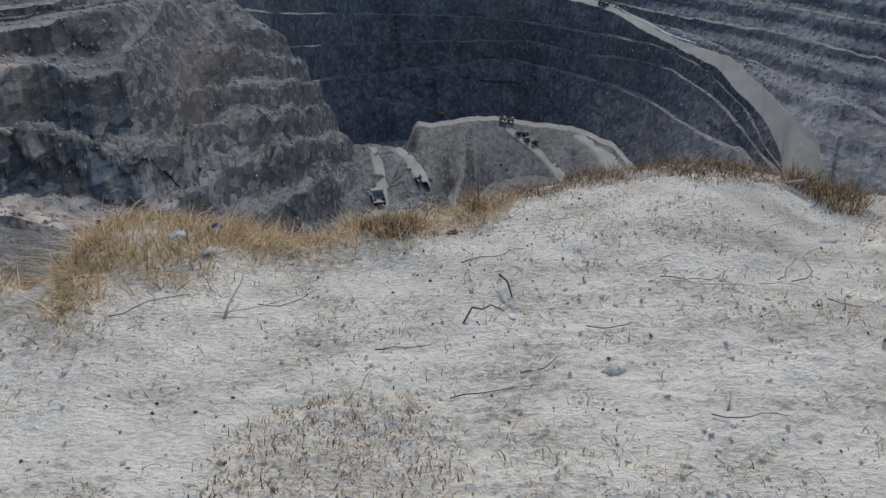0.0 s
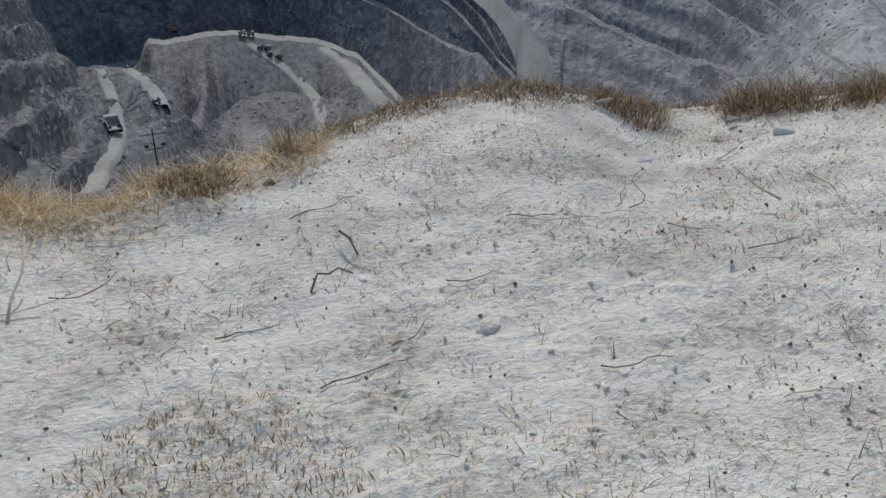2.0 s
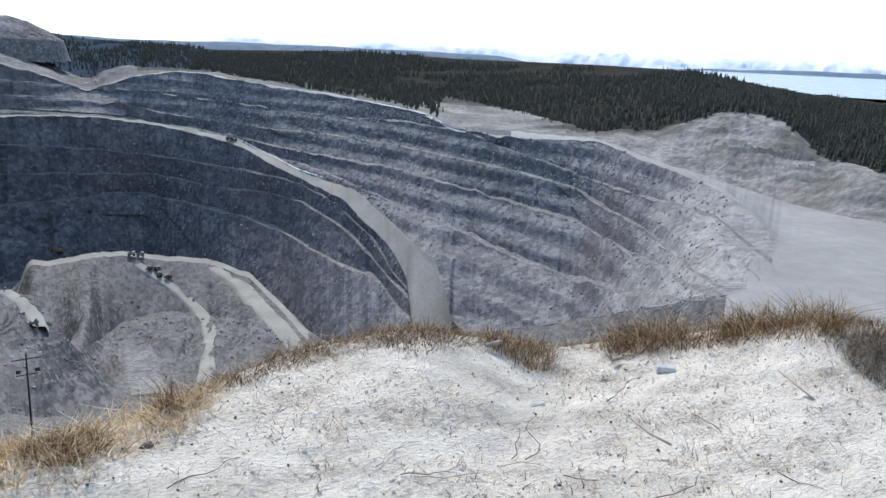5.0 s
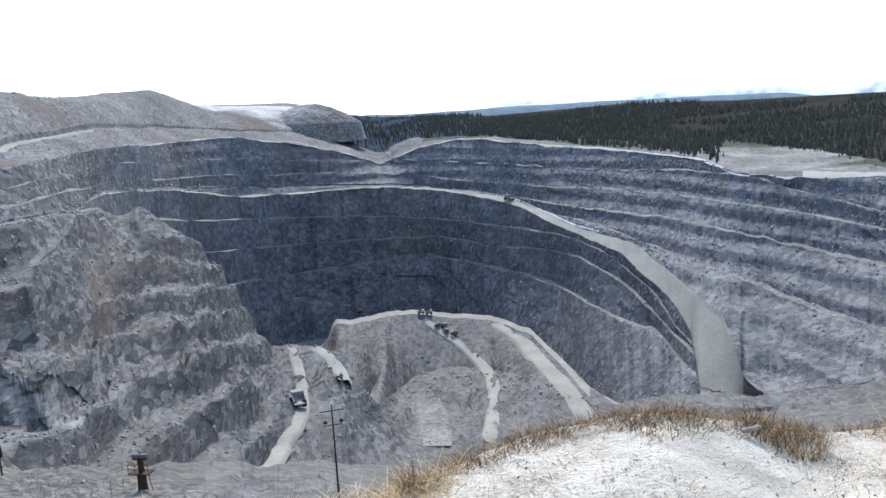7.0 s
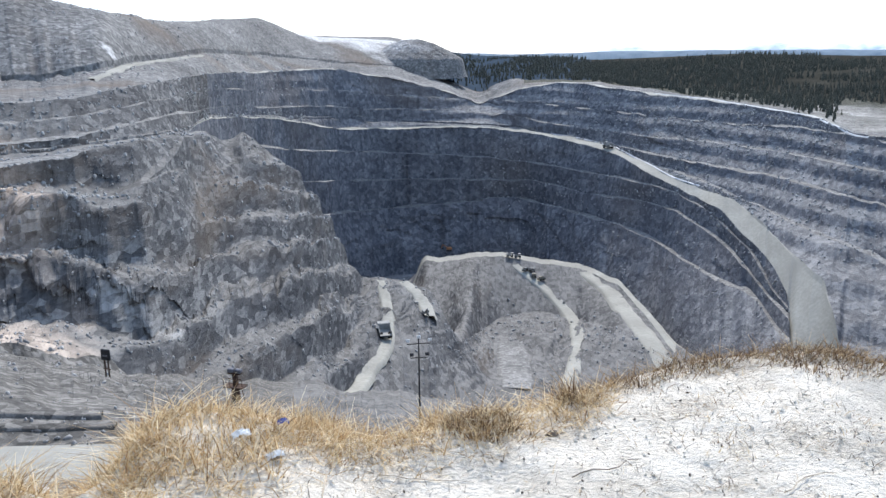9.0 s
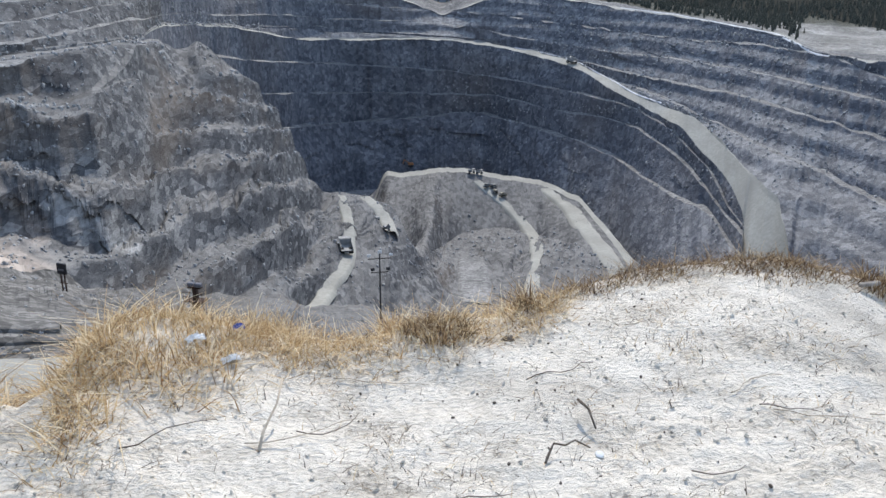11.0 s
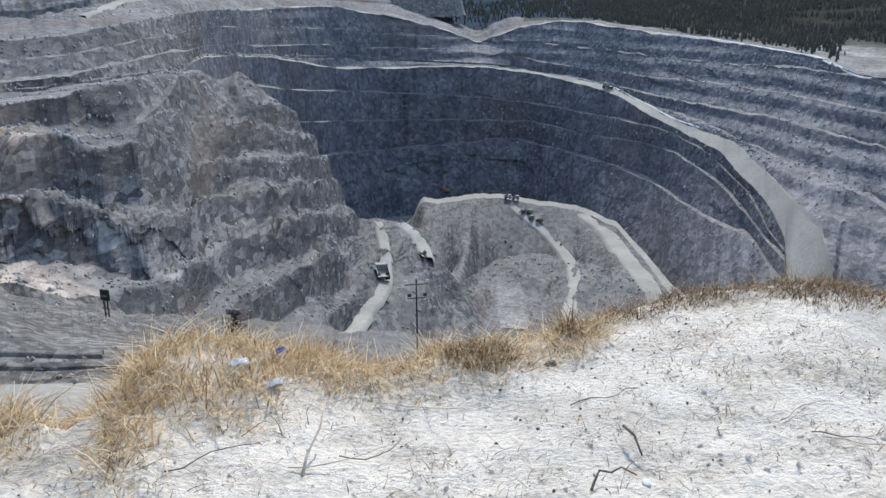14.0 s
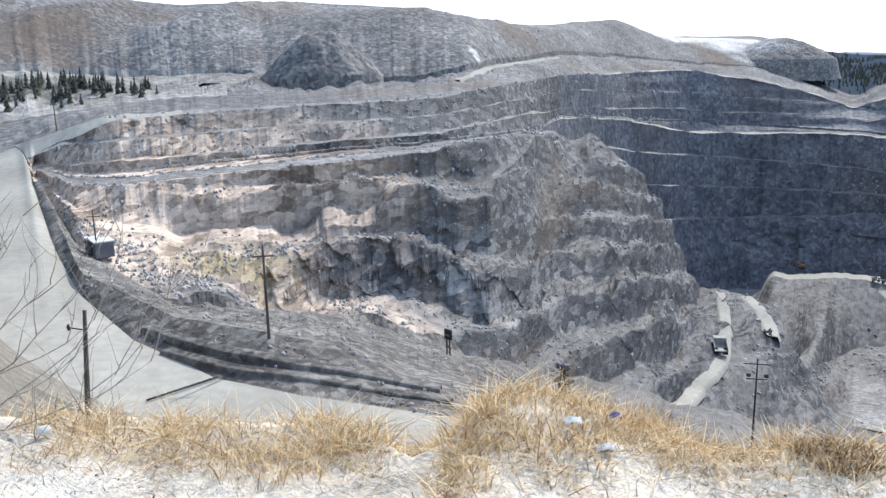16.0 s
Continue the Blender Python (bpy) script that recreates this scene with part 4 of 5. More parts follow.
# ---- machines ----
def haul_truck(place, turn, label, paint, scale=1.0, group="haul trucks in the pit"):
    """A rigid dump truck, about 9 m long and 5 m wide, its front towards +y."""
    t = thing("haul_truck", place, turn, label, "truck", group, scale)
    bm = bmesh.new()
    box(bm, 0, 0.2, 1.5, 2.2, 7.6, 0.7, bevel=0.1)
    part("chassis", bm, DARK, t)
    bm = bmesh.new()
    # open tipping body, a tapered tray with a floor that rises to the front, and a canopy over the cab
    pr = [(-4.4, 2.6), (-4.6, 3.3), (0.9, 4.6), (1.2, 5.0), (4.2, 5.2), (4.2, 5.0), (1.5, 4.6), (1.0, 2.0), (-2.6, 1.9)]
    for x in (-2.4, 2.4):
        ring = [bm.verts.new((x, y, z)) for y, z in pr]
        inner = [bm.verts.new((x * 0.9, y, z)) for y, z in pr]
        n = len(pr)
        bm.faces.new(ring)
        bm.faces.new(list(reversed(inner)))
        for k in range(n):
            bm.faces.new((ring[k], ring[(k + 1) % n], inner[(k + 1) % n], inner[k]))
    box(bm, 0, -1.6, 2.25, 4.4, 5.6, 0.3, rot=(radians(8), 0, 0))
    box(bm, 0, 1.0, 3.6, 4.4, 0.25, 3.0)
    box(bm, 0, 2.8, 5.05, 4.6, 2.8, 0.18)
    bmesh.ops.recalc_face_normals(bm, faces=bm.faces)
    part("dump_body", bm, paint, t, "steel tipping body, dust covered")
    bm = bmesh.new()
    box(bm, -1.2, 3.0, 3.5, 1.8, 1.7, 2.0, bevel=0.12, taper=0.92)
    cab = part("cab", bm, paint, t)
    bm = bmesh.new()
    box(bm, -1.2, 3.86, 3.75, 1.5, 0.06, 0.9)
    box(bm, -0.3, 3.0, 3.75, 0.06, 1.2, 0.9)
    part("windscreen", bm, GLASS, cab, "dark glass")
    bm = bmesh.new()
    box(bm, 0.4, 3.5, 2.2, 3.4, 1.7, 1.2, bevel=0.15)
    part("bonnet", bm, paint, t)
    bm = bmesh.new()
    box(bm, 0, 4.45, 1.5, 4.4, 0.35, 0.7, bevel=0.08)
    part("bumper", bm, DARK, t)
    for x in (-1.9, 1.9):
        bm = bmesh.new()
        box(bm, x, 4.64, 1.6, 0.5, 0.08, 0.3, bevel=0.03)
        part("headlight", bm, ROOF, t, "pale headlight")
    for x, y, w in ((-2.1, 2.9, 0.9), (2.1, 2.9, 0.9), (-1.8, -2.2, 1.6), (1.8, -2.2, 1.6)):
        bm = bmesh.new()
        made = bmesh.ops.create_cone(bm, cap_ends=True, segments=16, radius1=1.35, radius2=1.35, depth=w)["verts"]
        bmesh.ops.rotate(bm, verts=made, matrix=Euler((0, radians(90), 0)).to_matrix())
        bmesh.ops.translate(bm, verts=made, vec=(x, y, 1.35))
        bmesh.ops.bevel(bm, geom=[e for e in bm.edges if len(e.link_faces) == 2 and e.calc_face_angle() > 1.2], offset=0.12, segments=1, affect="EDGES")
        wheel = part("wheel", bm, TYRE, t, "black rubber tyre")
        bm = bmesh.new()
        made = bmesh.ops.create_cone(bm, cap_ends=True, segments=12, radius1=0.65, radius2=0.5, depth=0.12)["verts"]
        bmesh.ops.rotate(bm, verts=made, matrix=Euler((0, radians(90 if x > 0 else -90), 0)).to_matrix())
        bmesh.ops.translate(bm, verts=made, vec=(x + math.copysign(w / 2 + 0.04, x), y, 1.35))
        part("rim", bm, paint, wheel)
    return t


def excavator(place, turn, label, paint, scale=1.0):
    t = thing("excavator", place, turn, label, "excavator", "excavators in the pit", scale)
    for x in (-1.3, 1.3):
        bm = bmesh.new()
        box(bm, x, 0, 0.5, 0.7, 4.4, 1.0, bevel=0.3)
        part("track", bm, DARK, t)
    bm = bmesh.new()
    box(bm, 0, -0.6, 2.0, 3.0, 3.6, 1.6, bevel=0.2)
    part("engine_house", bm, paint, t)
    bm = bmesh.new()
    box(bm, -1.0, 1.3, 2.5, 1.1, 1.6, 2.0, bevel=0.12)
    cab = part("cab", bm, paint, t)
    bm = bmesh.new()
    box(bm, -1.0, 2.13, 2.8, 0.9, 0.06, 1.1)
    part("windscreen", bm, GLASS, cab, "dark glass")
    bm = bmesh.new()
    box(bm, 0.3, 2.9, 4.0, 0.5, 4.2, 0.6, rot=(radians(35), 0, 0), bevel=0.08)
    boom = part("boom", bm, paint, t)
    bm = bmesh.new()
    box(bm, 0.3, 5.1, 3.9, 0.4, 0.5, 3.4, rot=(radians(18), 0, 0), bevel=0.06)
    arm = part("arm", bm, paint, t)
    bm = bmesh.new()
    box(bm, 0.3, 4.6, 2.0, 1.3, 1.0, 1.0, bevel=0.2, taper=0.7)
    part("bucket", bm, DARK, t)
    return t


def on(b, e):
    p = seen_at(b, e)
    return p.x, p.y, ground_at(p.x, p.y) + 0.45


haul_truck(on(-5.0, -19.6), 12, "dusty haul truck climbing a narrow ledge road", TRUCK_GREY, 1.0)
for b, e, turn, paint, word in ((5.3, -15.05, 150, TRUCK_GREY, "grey"), (5.9, -15.5, 170, YELLOW, "dull yellow"), (5.75, -15.1, 200, TRUCK_GREY, "grey"), (6.5, -15.7, 120, YELLOW, "dull yellow")):
    haul_truck(on(b, e), turn, "dusty %s haul truck waiting on the inner hill" % word, paint, 0.62)
for b, e in ((4.15, -14.1), (4.75, -14.12)):
    haul_truck(on(b, e), 265, "dark haul truck in line on the crest road", TRUCK_GREY, 0.62)
haul_truck(on(10.9, -6.45), 35, "dark haul truck on the long ramp road", TRUCK_GREY, 1.05)
excavator(on(-2.7, -17.3), 30, "small dark excavator on a pit ledge", TRUCK_GREY, 0.6)
excavator(on(-2.0, -18.2), 200, "dark excavator working on a pit ledge", TRUCK_GREY, 0.75)
excavator(on(-0.2, -13.9), 100, "orange excavator at the pit bottom edge", ORANGE, 1.2)


def parked_truck(place, turn):
    t = thing("flatbed_truck", place, turn, "old green truck parked beside the haul road", "truck")
    bm = bmesh.new()
    box(bm, 0, -1.2, 2.3, 2.5, 5.0, 2.2, bevel=0.08)
    part("cargo_box", bm, GREEN, t, "green canvas cargo box")
    bm = bmesh.new()
    box(bm, 0, 2.4, 2.0, 2.4, 1.7, 1.8, bevel=0.15, taper=0.88)
    cab = part("cab", bm, GREEN, t)
    bm = bmesh.new()
    box(bm, 0, 3.24, 2.3, 1.9, 0.06, 0.7)
    part("windscreen", bm, GLASS, cab, "dark glass")
    bm = bmesh.new()
    box(bm, 0, 0.1, 1.0, 1.6, 7.0, 0.4)
    part("chassis", bm, DARK, t)
    for x in (-1.05, 1.05):
        for y in (2.4, -1.4, -2.8):
            bm = bmesh.new()
            made = bmesh.ops.create_cone(bm, cap_ends=True, segments=14, radius1=0.6, radius2=0.6, depth=0.4)["verts"]
            bmesh.ops.rotate(bm, verts=made, matrix=Euler((0, radians(90), 0)).to_matrix())
            bmesh.ops.translate(bm, verts=made, vec=(x, y, 0.6))
            part("wheel", bm, TYRE, t, "black rubber tyre")


parked_truck(on(-55.75, -6.75), 62)


def cabin(place, turn, label, sx, sy, sz, wall, roof):
    t = thing("site_cabin", place, turn, label, "cabin")
    bm = bmesh.new()
    box(bm, 0, 0, sz / 2, sx, sy, sz, bevel=0.05)
    part("wall", bm, wall, t)
    bm = bmesh.new()
    box(bm, 0, 0, sz + 0.12, sx + 0.4, sy + 0.4, 0.22, bevel=0.04)
    part("roof", bm, roof, t, "pale sheet roof")
    bm = bmesh.new()
    box(bm, -sx * 0.2, -sy / 2 - 0.03, sz * 0.42, 0.9, 0.06, sz * 0.8)
    part("door", bm, DARK, t)


cabin(on(-47.8, -12.1), -30, "grey metal cabin behind the road berm", 3.6, 3.0, 2.6, BLOCK, ROOF)
cabin(on(-48.35, -11.7), -30, "small grey hut behind the road berm", 2.0, 2.0, 2.2, BLOCK, ROOF)
cabin(on(-55.0, -5.3), 20, "dark box trailer by the road", 5.5, 2.6, 2.6, BLOCK, ROOF)


# a long dark round bar across the haul road
bar_a, bar_b = on(-46.1, -21.8), on(-41.2, -21.0)
bm = bmesh.new()
tube(bm, [tuple(Vector(bar_a).lerp(Vector(bar_b), k / 8) + Vector((0, 0, -0.25))) for k in range(9)], [0.11] * 9, 8)
tagged(part("pipe", bm, DARK, smooth=True), "long dark round bar across the haul road", "pipe")


# ---- poles ----
def utility_pole(place, height, label, lean=0.0, arm=True):
    t = thing("utility_pole", place, 35, label, "pole", "utility poles")
    bm = bmesh.new()
    tube(bm, [(lean * k / 8, 0, height * k / 8 - (0.5 if k == 0 else 0)) for k in range(9)], [0.17 - 0.008 * k for k in range(9)], 9)
    part("pole", bm, WOOD, t, smooth=True)
    if arm:
        bm = bmesh.new()
        box(bm, lean, 0, height - 1.2, 2.2, 0.12, 0.16, bevel=0.02)
        beam = part("crossarm", bm, WOOD, t)
        for x in (-0.95, 0, 0.95):
            bm = bmesh.new()
            tube(bm, [(lean + x, 0, height - 1.1), (lean + x, 0, height - 1.0), (lean + x, 0, height - 0.78)], [0.03, 0.08, 0.05], 7)
            part("insulator", bm, ROOF, beam, "pale porcelain insulator")
    return t


pole_near = utility_pole(sighted(-49.9, 48), 6.2, "weathered wooden pole beside the haul road", 0.5, False)
bm = bmesh.new()
tube(bm, [(0.3, 0, 5.1), (-0.5, 0.2, 5.2)], [0.04, 0.04], 6)
tube(bm, [(-0.5, 0.2, 5.05), (-0.5, 0.2, 5.2), (-0.5, 0.2, 5.4)], [0.06, 0.11, 0.05], 7)
part("bracket", bm, RUST, pole_near, "rusty side bracket with insulator")
p0 = sighted(-37.4, 83)
utility_pole(p0, 10.0, "wooden power pole with crossarm on the berm")
utility_pole(sighted(-48.1, 146), 8.6, "wooden power pole with crossarm behind the berm")
utility_pole(sighted(-49.6, 268), 9.0, "thin wooden power pole beside the upper road")
utility_pole(sighted(-57.1, 128), 9.0, "wooden power pole with crossarm at the road's edge")
utility_pole(sighted(43.4, 160), 10.0, "wooden power pole standing below the lookout")


def light_mast(place, height):
    t = thing("light_mast", place, 10, "tall thin mast with floodlights below the lookout", "mast")
    bm = bmesh.new()
    tube(bm, [(0, 0, height * k / 6 - (0.6 if k == 0 else 0)) for k in range(7)], [0.13 - 0.01 * k for k in range(7)], 8)
    part("pole", bm, DARK, t, smooth=True)
    bm = bmesh.new()
    box(bm, 0, 0, height - 2.2, 2.0, 0.1, 0.1)
    part("crossbar", bm, DARK, t)
    bm = bmesh.new()
    box(bm, 0, 0, height - 0.6, 2.6, 0.1, 0.1)
    beam = part("crossbar", bm, DARK, t)
    for x, z in ((-1.2, height - 0.2), (0, height + 0.2), (1.2, height - 0.2), (-0.8, height - 1.8), (0.9, height - 1.8)):
        bm = bmesh.new()
        box(bm, x, -0.1, z, 0.42, 0.28, 0.36, rot=(radians(-20), 0, 0), bevel=0.06)
        part("floodlight", bm, ROOF if z > height - 1 else DARK, beam)
    return t


light_mast(sighted(-2.55, 84), 12.0)


def beacon_platform(place):
    """A drum on legs with a railed platform and two lamp boxes on top."""
    t = thing("lamp_platform", place, -15, "rusty iron lamp platform on a thick post", "lamp stand")
    bm = bmesh.new()
    tube(bm, [(0, 0, -0.6), (0, 0, 0.6), (0, 0, 1.9), (0, 0, 2.0)], [0.6, 0.55, 0.5, 0.3], 12)
    part("drum", bm, RUST, t)
    bm = bmesh.new()
    box(bm, 0, 0, 2.1, 2.6, 1.4, 0.12)
    part("platform", bm, RUST, t)
    for x in (-1.25, -0.4, 0.4, 1.25):
        bm = bmesh.new()
        tube(bm, [(x, -0.62, 2.1), (x, -0.62, 3.3)], [0.035, 0.035], 6)
        part("rail_post", bm, RUST, t)
    bm = bmesh.new()
    tube(bm, [(-1.25, -0.62, 3.3), (1.25, -0.62, 3.3)], [0.035, 0.035], 6)
    tube(bm, [(-1.25, -0.62, 2.75), (1.25, -0.62, 2.75)], [0.03, 0.03], 6)
    part("handrail", bm, RUST, t)
    bm = bmesh.new()
    box(bm, 0, 0.1, 3.0, 0.5, 0.5, 1.8)
    part("post", bm, RUST, t)
    bm = bmesh.new()
    box(bm, 0, 0.1, 3.75, 1.7, 0.6, 0.12)
    part("shelf", bm, RUST, t)
    for x in (-0.5, 0.5):
        bm = bmesh.new()
        box(bm, x, 0.1, 4.1, 0.85, 0.6, 0.5, bevel=0.1)
        part("lamp_box", bm, BLOCK, t, "grey metal lamp box")
    bm = bmesh.new()
    tube(bm, [(1.0, 0.4, -0.4), (0.75, 0.1, 2.1)], [0.05, 0.05], 6)
    part("brace", bm, RUST, t)


beacon_platform(sighted(-16.0, 97))


def board_post(place):
    t = thing("sign_board", place, -20, "dark iron sign board on two legs, seen from behind", "sign")
    for x in (-0.3, 0.3):
        bm = bmesh.new()
        box(bm, x, 0, 1.2, 0.16, 0.16, 3.0)
        part("leg", bm, RUST, t)
    bm = bmesh.new()
    box(bm, 0, 0, 3.3, 1.5, 0.35, 1.6, bevel=0.08)
    board = part("board", bm, DARK, t)
    bm = bmesh.new()
    box(bm, 0, -0.2, 3.2, 0.9, 0.06, 0.25)
    part("plate", bm, BLOCK, board, "grey plate")
    bm = bmesh.new()
    box(bm, 0, 0, 1.2, 1.3, 0.1, 0.12)
    part("crossbar", bm, RUST, t)


board_post(sighted(-24.4, 118))


# ---- broken rock lying on walls, benches and dumps ----
def rock_shape(rng):
    bm = bmesh.new()
    bmesh.ops.create_icosphere(bm, subdivisions=1, radius=1.0)
    v = np.array([q.co[:] for q in bm.verts]) * rng.uniform(0.65, 1.2, (len(bm.verts), 1)) * np.array([1.0, 0.75, 0.5])
    f = np.array([[q.index for q in g.verts] for g in bm.faces])
    bm.free()
    return v, f


def scatter_rocks(name, count, az0, az1, line0, line1, size0, size1, seed, mat, label, power=2.5):
    rng = np.random.default_rng(seed)
    shapes = [rock_shape(rng) for _ in range(6)]
    cols = rng.integers(np.searchsorted(AZ, az0), np.searchsorted(AZ, az1), count * 2)
    rows = rng.integers(STARTS[line0], STARTS[line1], count * 2)
    thick = fbm(AZ[cols] * 0.35, rows * 0.05, 3, seed)
    keep = np.where(thick > rng.uniform(-0.6, 0.35, count * 2))[0][:count]
    V, F, base = [], [], 0
    for c, r in zip(cols[keep], rows[keep]):
        v, f = shapes[rng.integers(6)]
        s = size0 + (size1 - size0) * rng.random() ** power
        s *= np.clip(TR[r, c] / 200, 0.8, 3.0)
        m = np.array(Euler(rng.uniform(0, 6.28, 3)).to_matrix()) * s
        V.append(v @ m.T + (TX[r, c], TY[r, c], TZ[r, c] + 0.15 * s))
        F.append(f + base)
        base += len(v)
    V, F = np.concatenate(V), np.concatenate(F)
    me = bpy.data.meshes.new(name)
    me.vertices.add(len(V))
    me.vertices.foreach_set("co", V.astype(np.float32).ravel())
    me.loops.add(F.size)
    me.loops.foreach_set("vertex_index", F.astype(np.int32).ravel())
    me.polygons.add(len(F))
    me.polygons.foreach_set("loop_start", np.arange(0, F.size, 3, dtype=np.int32))
    me.update(calc_edges=True)
    me.materials.append(mat)
    return tagged(new(name, me), label, "rubble", kind="stuff")


BOULDER = material("broken_rock", [(0.3, (0.14, 0.14, 0.142)), (0.5, (0.30, 0.297, 0.292)), (0.68, (0.54, 0.535, 0.525))], 0.12, 5, bump=0.8, bump_dist=0.4)
scatter_rocks("wall_rubble", 9000, -50, -8, 4, 9, 0.12, 0.8, 3, BOULDER, "grey broken rock on the pit wall ledges", 5)
scatter_rocks("upper_wall_rubble", 4500, -50, -10, 17, 28, 0.12, 0.7, 5, BOULDER, "broken rock on the upper pit benches", 5)
scatter_rocks("floor_rubble", 1500, -8, 24, 4, 7, 0.2, 0.7, 7, BOULDER, "broken rock strewn over the pit floor", 4)
scatter_rocks("bench_rubble", 1800, 2, 45, 10, 17, 0.2, 0.55, 9, BOULDER, "loose rock on the far benches", 3)
scatter_rocks("rim_rubble", 3500, 8, 45, 18, 27, 0.2, 0.6, 10, BOULDER, "loose rock below the pit rim", 3)
scatter_rocks("dump_rubble", 1500, -62, -4, 29, 31, 0.15, 0.5, 11, BOULDER, "coarse rock on the spoil dumps", 3)
scatter_rocks("berm_rubble", 800, -50.5, -18, 2, 4, 0.1, 0.6, 13, BOULDER, "stones along the road berm", 4)


# a round spoil heap in front of the long dumps
def spoil_heap(b, r, width, height):
    x0, y0, z0 = sighted(b, r)
    a, f = np.meshgrid(np.linspace(0, 2 * math.pi, 140), np.linspace(0, 1, 44))
    rad = width * f * (1 + 0.10 * fbm(np.cos(a) * 1.5, np.sin(a) * 1.5, 3, 61))
    z = height * (1 - f ** 1.25) * (1 - 0.12 * np.exp(-((f / 0.2) ** 2))) + 1.8 * fbm(rad * np.cos(a) / 7, rad * np.sin(a) / 7, 4, 63) - 2 - 0.6 * height * ease(f, 0.9, 1.0)
    tagged(mesh_from_grid("spoil_cone", x0 + rad * np.cos(a), y0 + rad * np.sin(a), z0 + z, RUBBLE), "cone shaped heap of dark mine spoil" if r < 600 else "round heap of spoil on the far dumps, painted sunlit pale", "spoil heap")


spoil_heap(-32.6, 395, 32, 27)
spoil_heap(-2.6, 1120, 75, 34)


# ---- woods ----
NEEDLES = material("dark_conifer", [(0.3, (0.032, 0.036, 0.030)), (0.5, (0.052, 0.056, 0.046)), (0.7, (0.085, 0.088, 0.072))], 0.3, 5, bump=0)


def conifer_verts(rng):
    """A ragged spruce of four drooping skirts and a trunk, one metre high."""
    V, F = [], []
    for lo, hi, rad in ((0.08, 0.45, 0.20), (0.30, 0.66, 0.155), (0.52, 0.84, 0.105), (0.72, 1.0, 0.06)):
        n, base = 7, len(V)
        for k in range(n):
            a = 2 * math.pi * (k + rng.uniform(-0.3, 0.3)) / n
            q = rad * rng.uniform(0.6, 1.15)
            V.append((q * math.cos(a), q * math.sin(a), lo + rng.uniform(-0.05, 0.05)))
        V.append((rng.uniform(-0.02, 0.02), rng.uniform(-0.02, 0.02), hi))
        F += [(base + k, base + (k + 1) % n, base + n) for k in range(n)]
    base = len(V)
    V += [(0.018 * math.cos(a), 0.018 * math.sin(a), 0) for a in (0, 2.1, 4.2)] + [(0, 0, 0.5)]
    F += [(base, base + 1, base + 3), (base + 1, base + 2, base + 3), (base + 2, base, base + 3)]
    return np.array(V), np.array(F)


def scatter_trees(name, count, az0, az1, line0, line1, h0, h1, seed, label, row_power=1.0, gap=-0.5):
    rng = np.random.default_rng(seed)
    shapes = [conifer_verts(rng) for _ in range(8)]
    V, F, base, made = [], [], 0, 0
    lo, hi = STARTS[line0], STARTS[line1]
    while made < count:
        b = rng.uniform(az0, az1)
        f = rng.random() ** row_power
        c, r = int((b - AZ[0]) / STEP), int(lo + (hi - lo) * f)
        if fbm(np.array([TX[r, c] / 90]), np.array([TY[r, c] / 90]), 3, seed)[0] < gap * (1 - f):
            made += 0.34
            continue
        v, s = shapes[rng.integers(8)]
        h = rng.uniform(h0, h1) * (1.25 if rng.random() < 0.06 else 1)
        a = rng.uniform(0, 6.28)
        m = np.array([[math.cos(a), -math.sin(a), 0], [math.sin(a), math.cos(a), 0], [0, 0, 1]]) * np.array([[h * 1.15], [h * 1.15], [h]])
        V.append(v @ m.T + (TX[r, c] + rng.uniform(-3, 3), TY[r, c] + rng.uniform(-3, 3), TZ[r, c] - 0.8))
        F.append(s + base)
        base += len(v)
        made += 1
    V, F = np.concatenate(V), np.concatenate(F)
    me = bpy.data.meshes.new(name)
    me.vertices.add(len(V))
    me.vertices.foreach_set("co", V.astype(np.float32).ravel())
    me.loops.add(F.size)
    me.loops.foreach_set("vertex_index", F.astype(np.int32).ravel())
    me.polygons.add(len(F))
    me.polygons.foreach_set("loop_start", np.arange(0, F.size, 3, dtype=np.int32))
    me.update(calc_edges=True)
    me.materials.append(NEEDLES)
    return tagged(new(name, me), label, "forest", kind="stuff")


FBL, FTL, QL = len(LINES) - 5, len(LINES) - 4, len(LINES) - 6
scatter_trees("forest", 16000, 8.5, 72.8, FBL, FTL, 5, 9, 17, "dark conifer forest on the hill above the pit", 0.9, -0.6)
scatter_trees("far_woods", 1700, -0.4, 9.4, FBL, FTL, 6, 10, 29, "dark wooded ridge far beyond the pit", 0.7, -0.7)
scatter_trees("forest_edge", 300, 9, 39, QL, FBL, 3, 7, 19, "scattered young conifers above the pale cliffs", 0.1, -0.2)
scatter_trees("forest_slope", 900, 9.5, 25, QL, FBL, 5, 9, 18, "dark conifers on the slope above the rim road", 0.6, -0.6)
scatter_trees("terrace_trees", 420, -55.5, -43.4, QL, FBL, 4.5, 8.5, 23, "row of thin conifers below the spoil dump", 0.3, -0.9)


# ---- the lookout: grass, twigs and litter ----
STRAW = material("dry_straw", [(0.3, (0.42, 0.29, 0.13)), (0.5, (0.62, 0.47, 0.25)), (0.7, (0.80, 0.69, 0.46))], 3.0, 5, rough=0.8, bump=0)
BROWN = material("brown_dead_grass", [(0.3, (0.16, 0.10, 0.06)), (0.5, (0.33, 0.23, 0.135)), (0.7, (0.60, 0.48, 0.31))], 3.0, 5, rough=0.85, bump=0)
STUBBLE = material("grey_stubble", [(0.3, (0.07, 0.06, 0.05)), (0.5, (0.17, 0.145, 0.115)), (0.7, (0.34, 0.30, 0.24))], 4.0, 5, rough=0.9, bump=0)

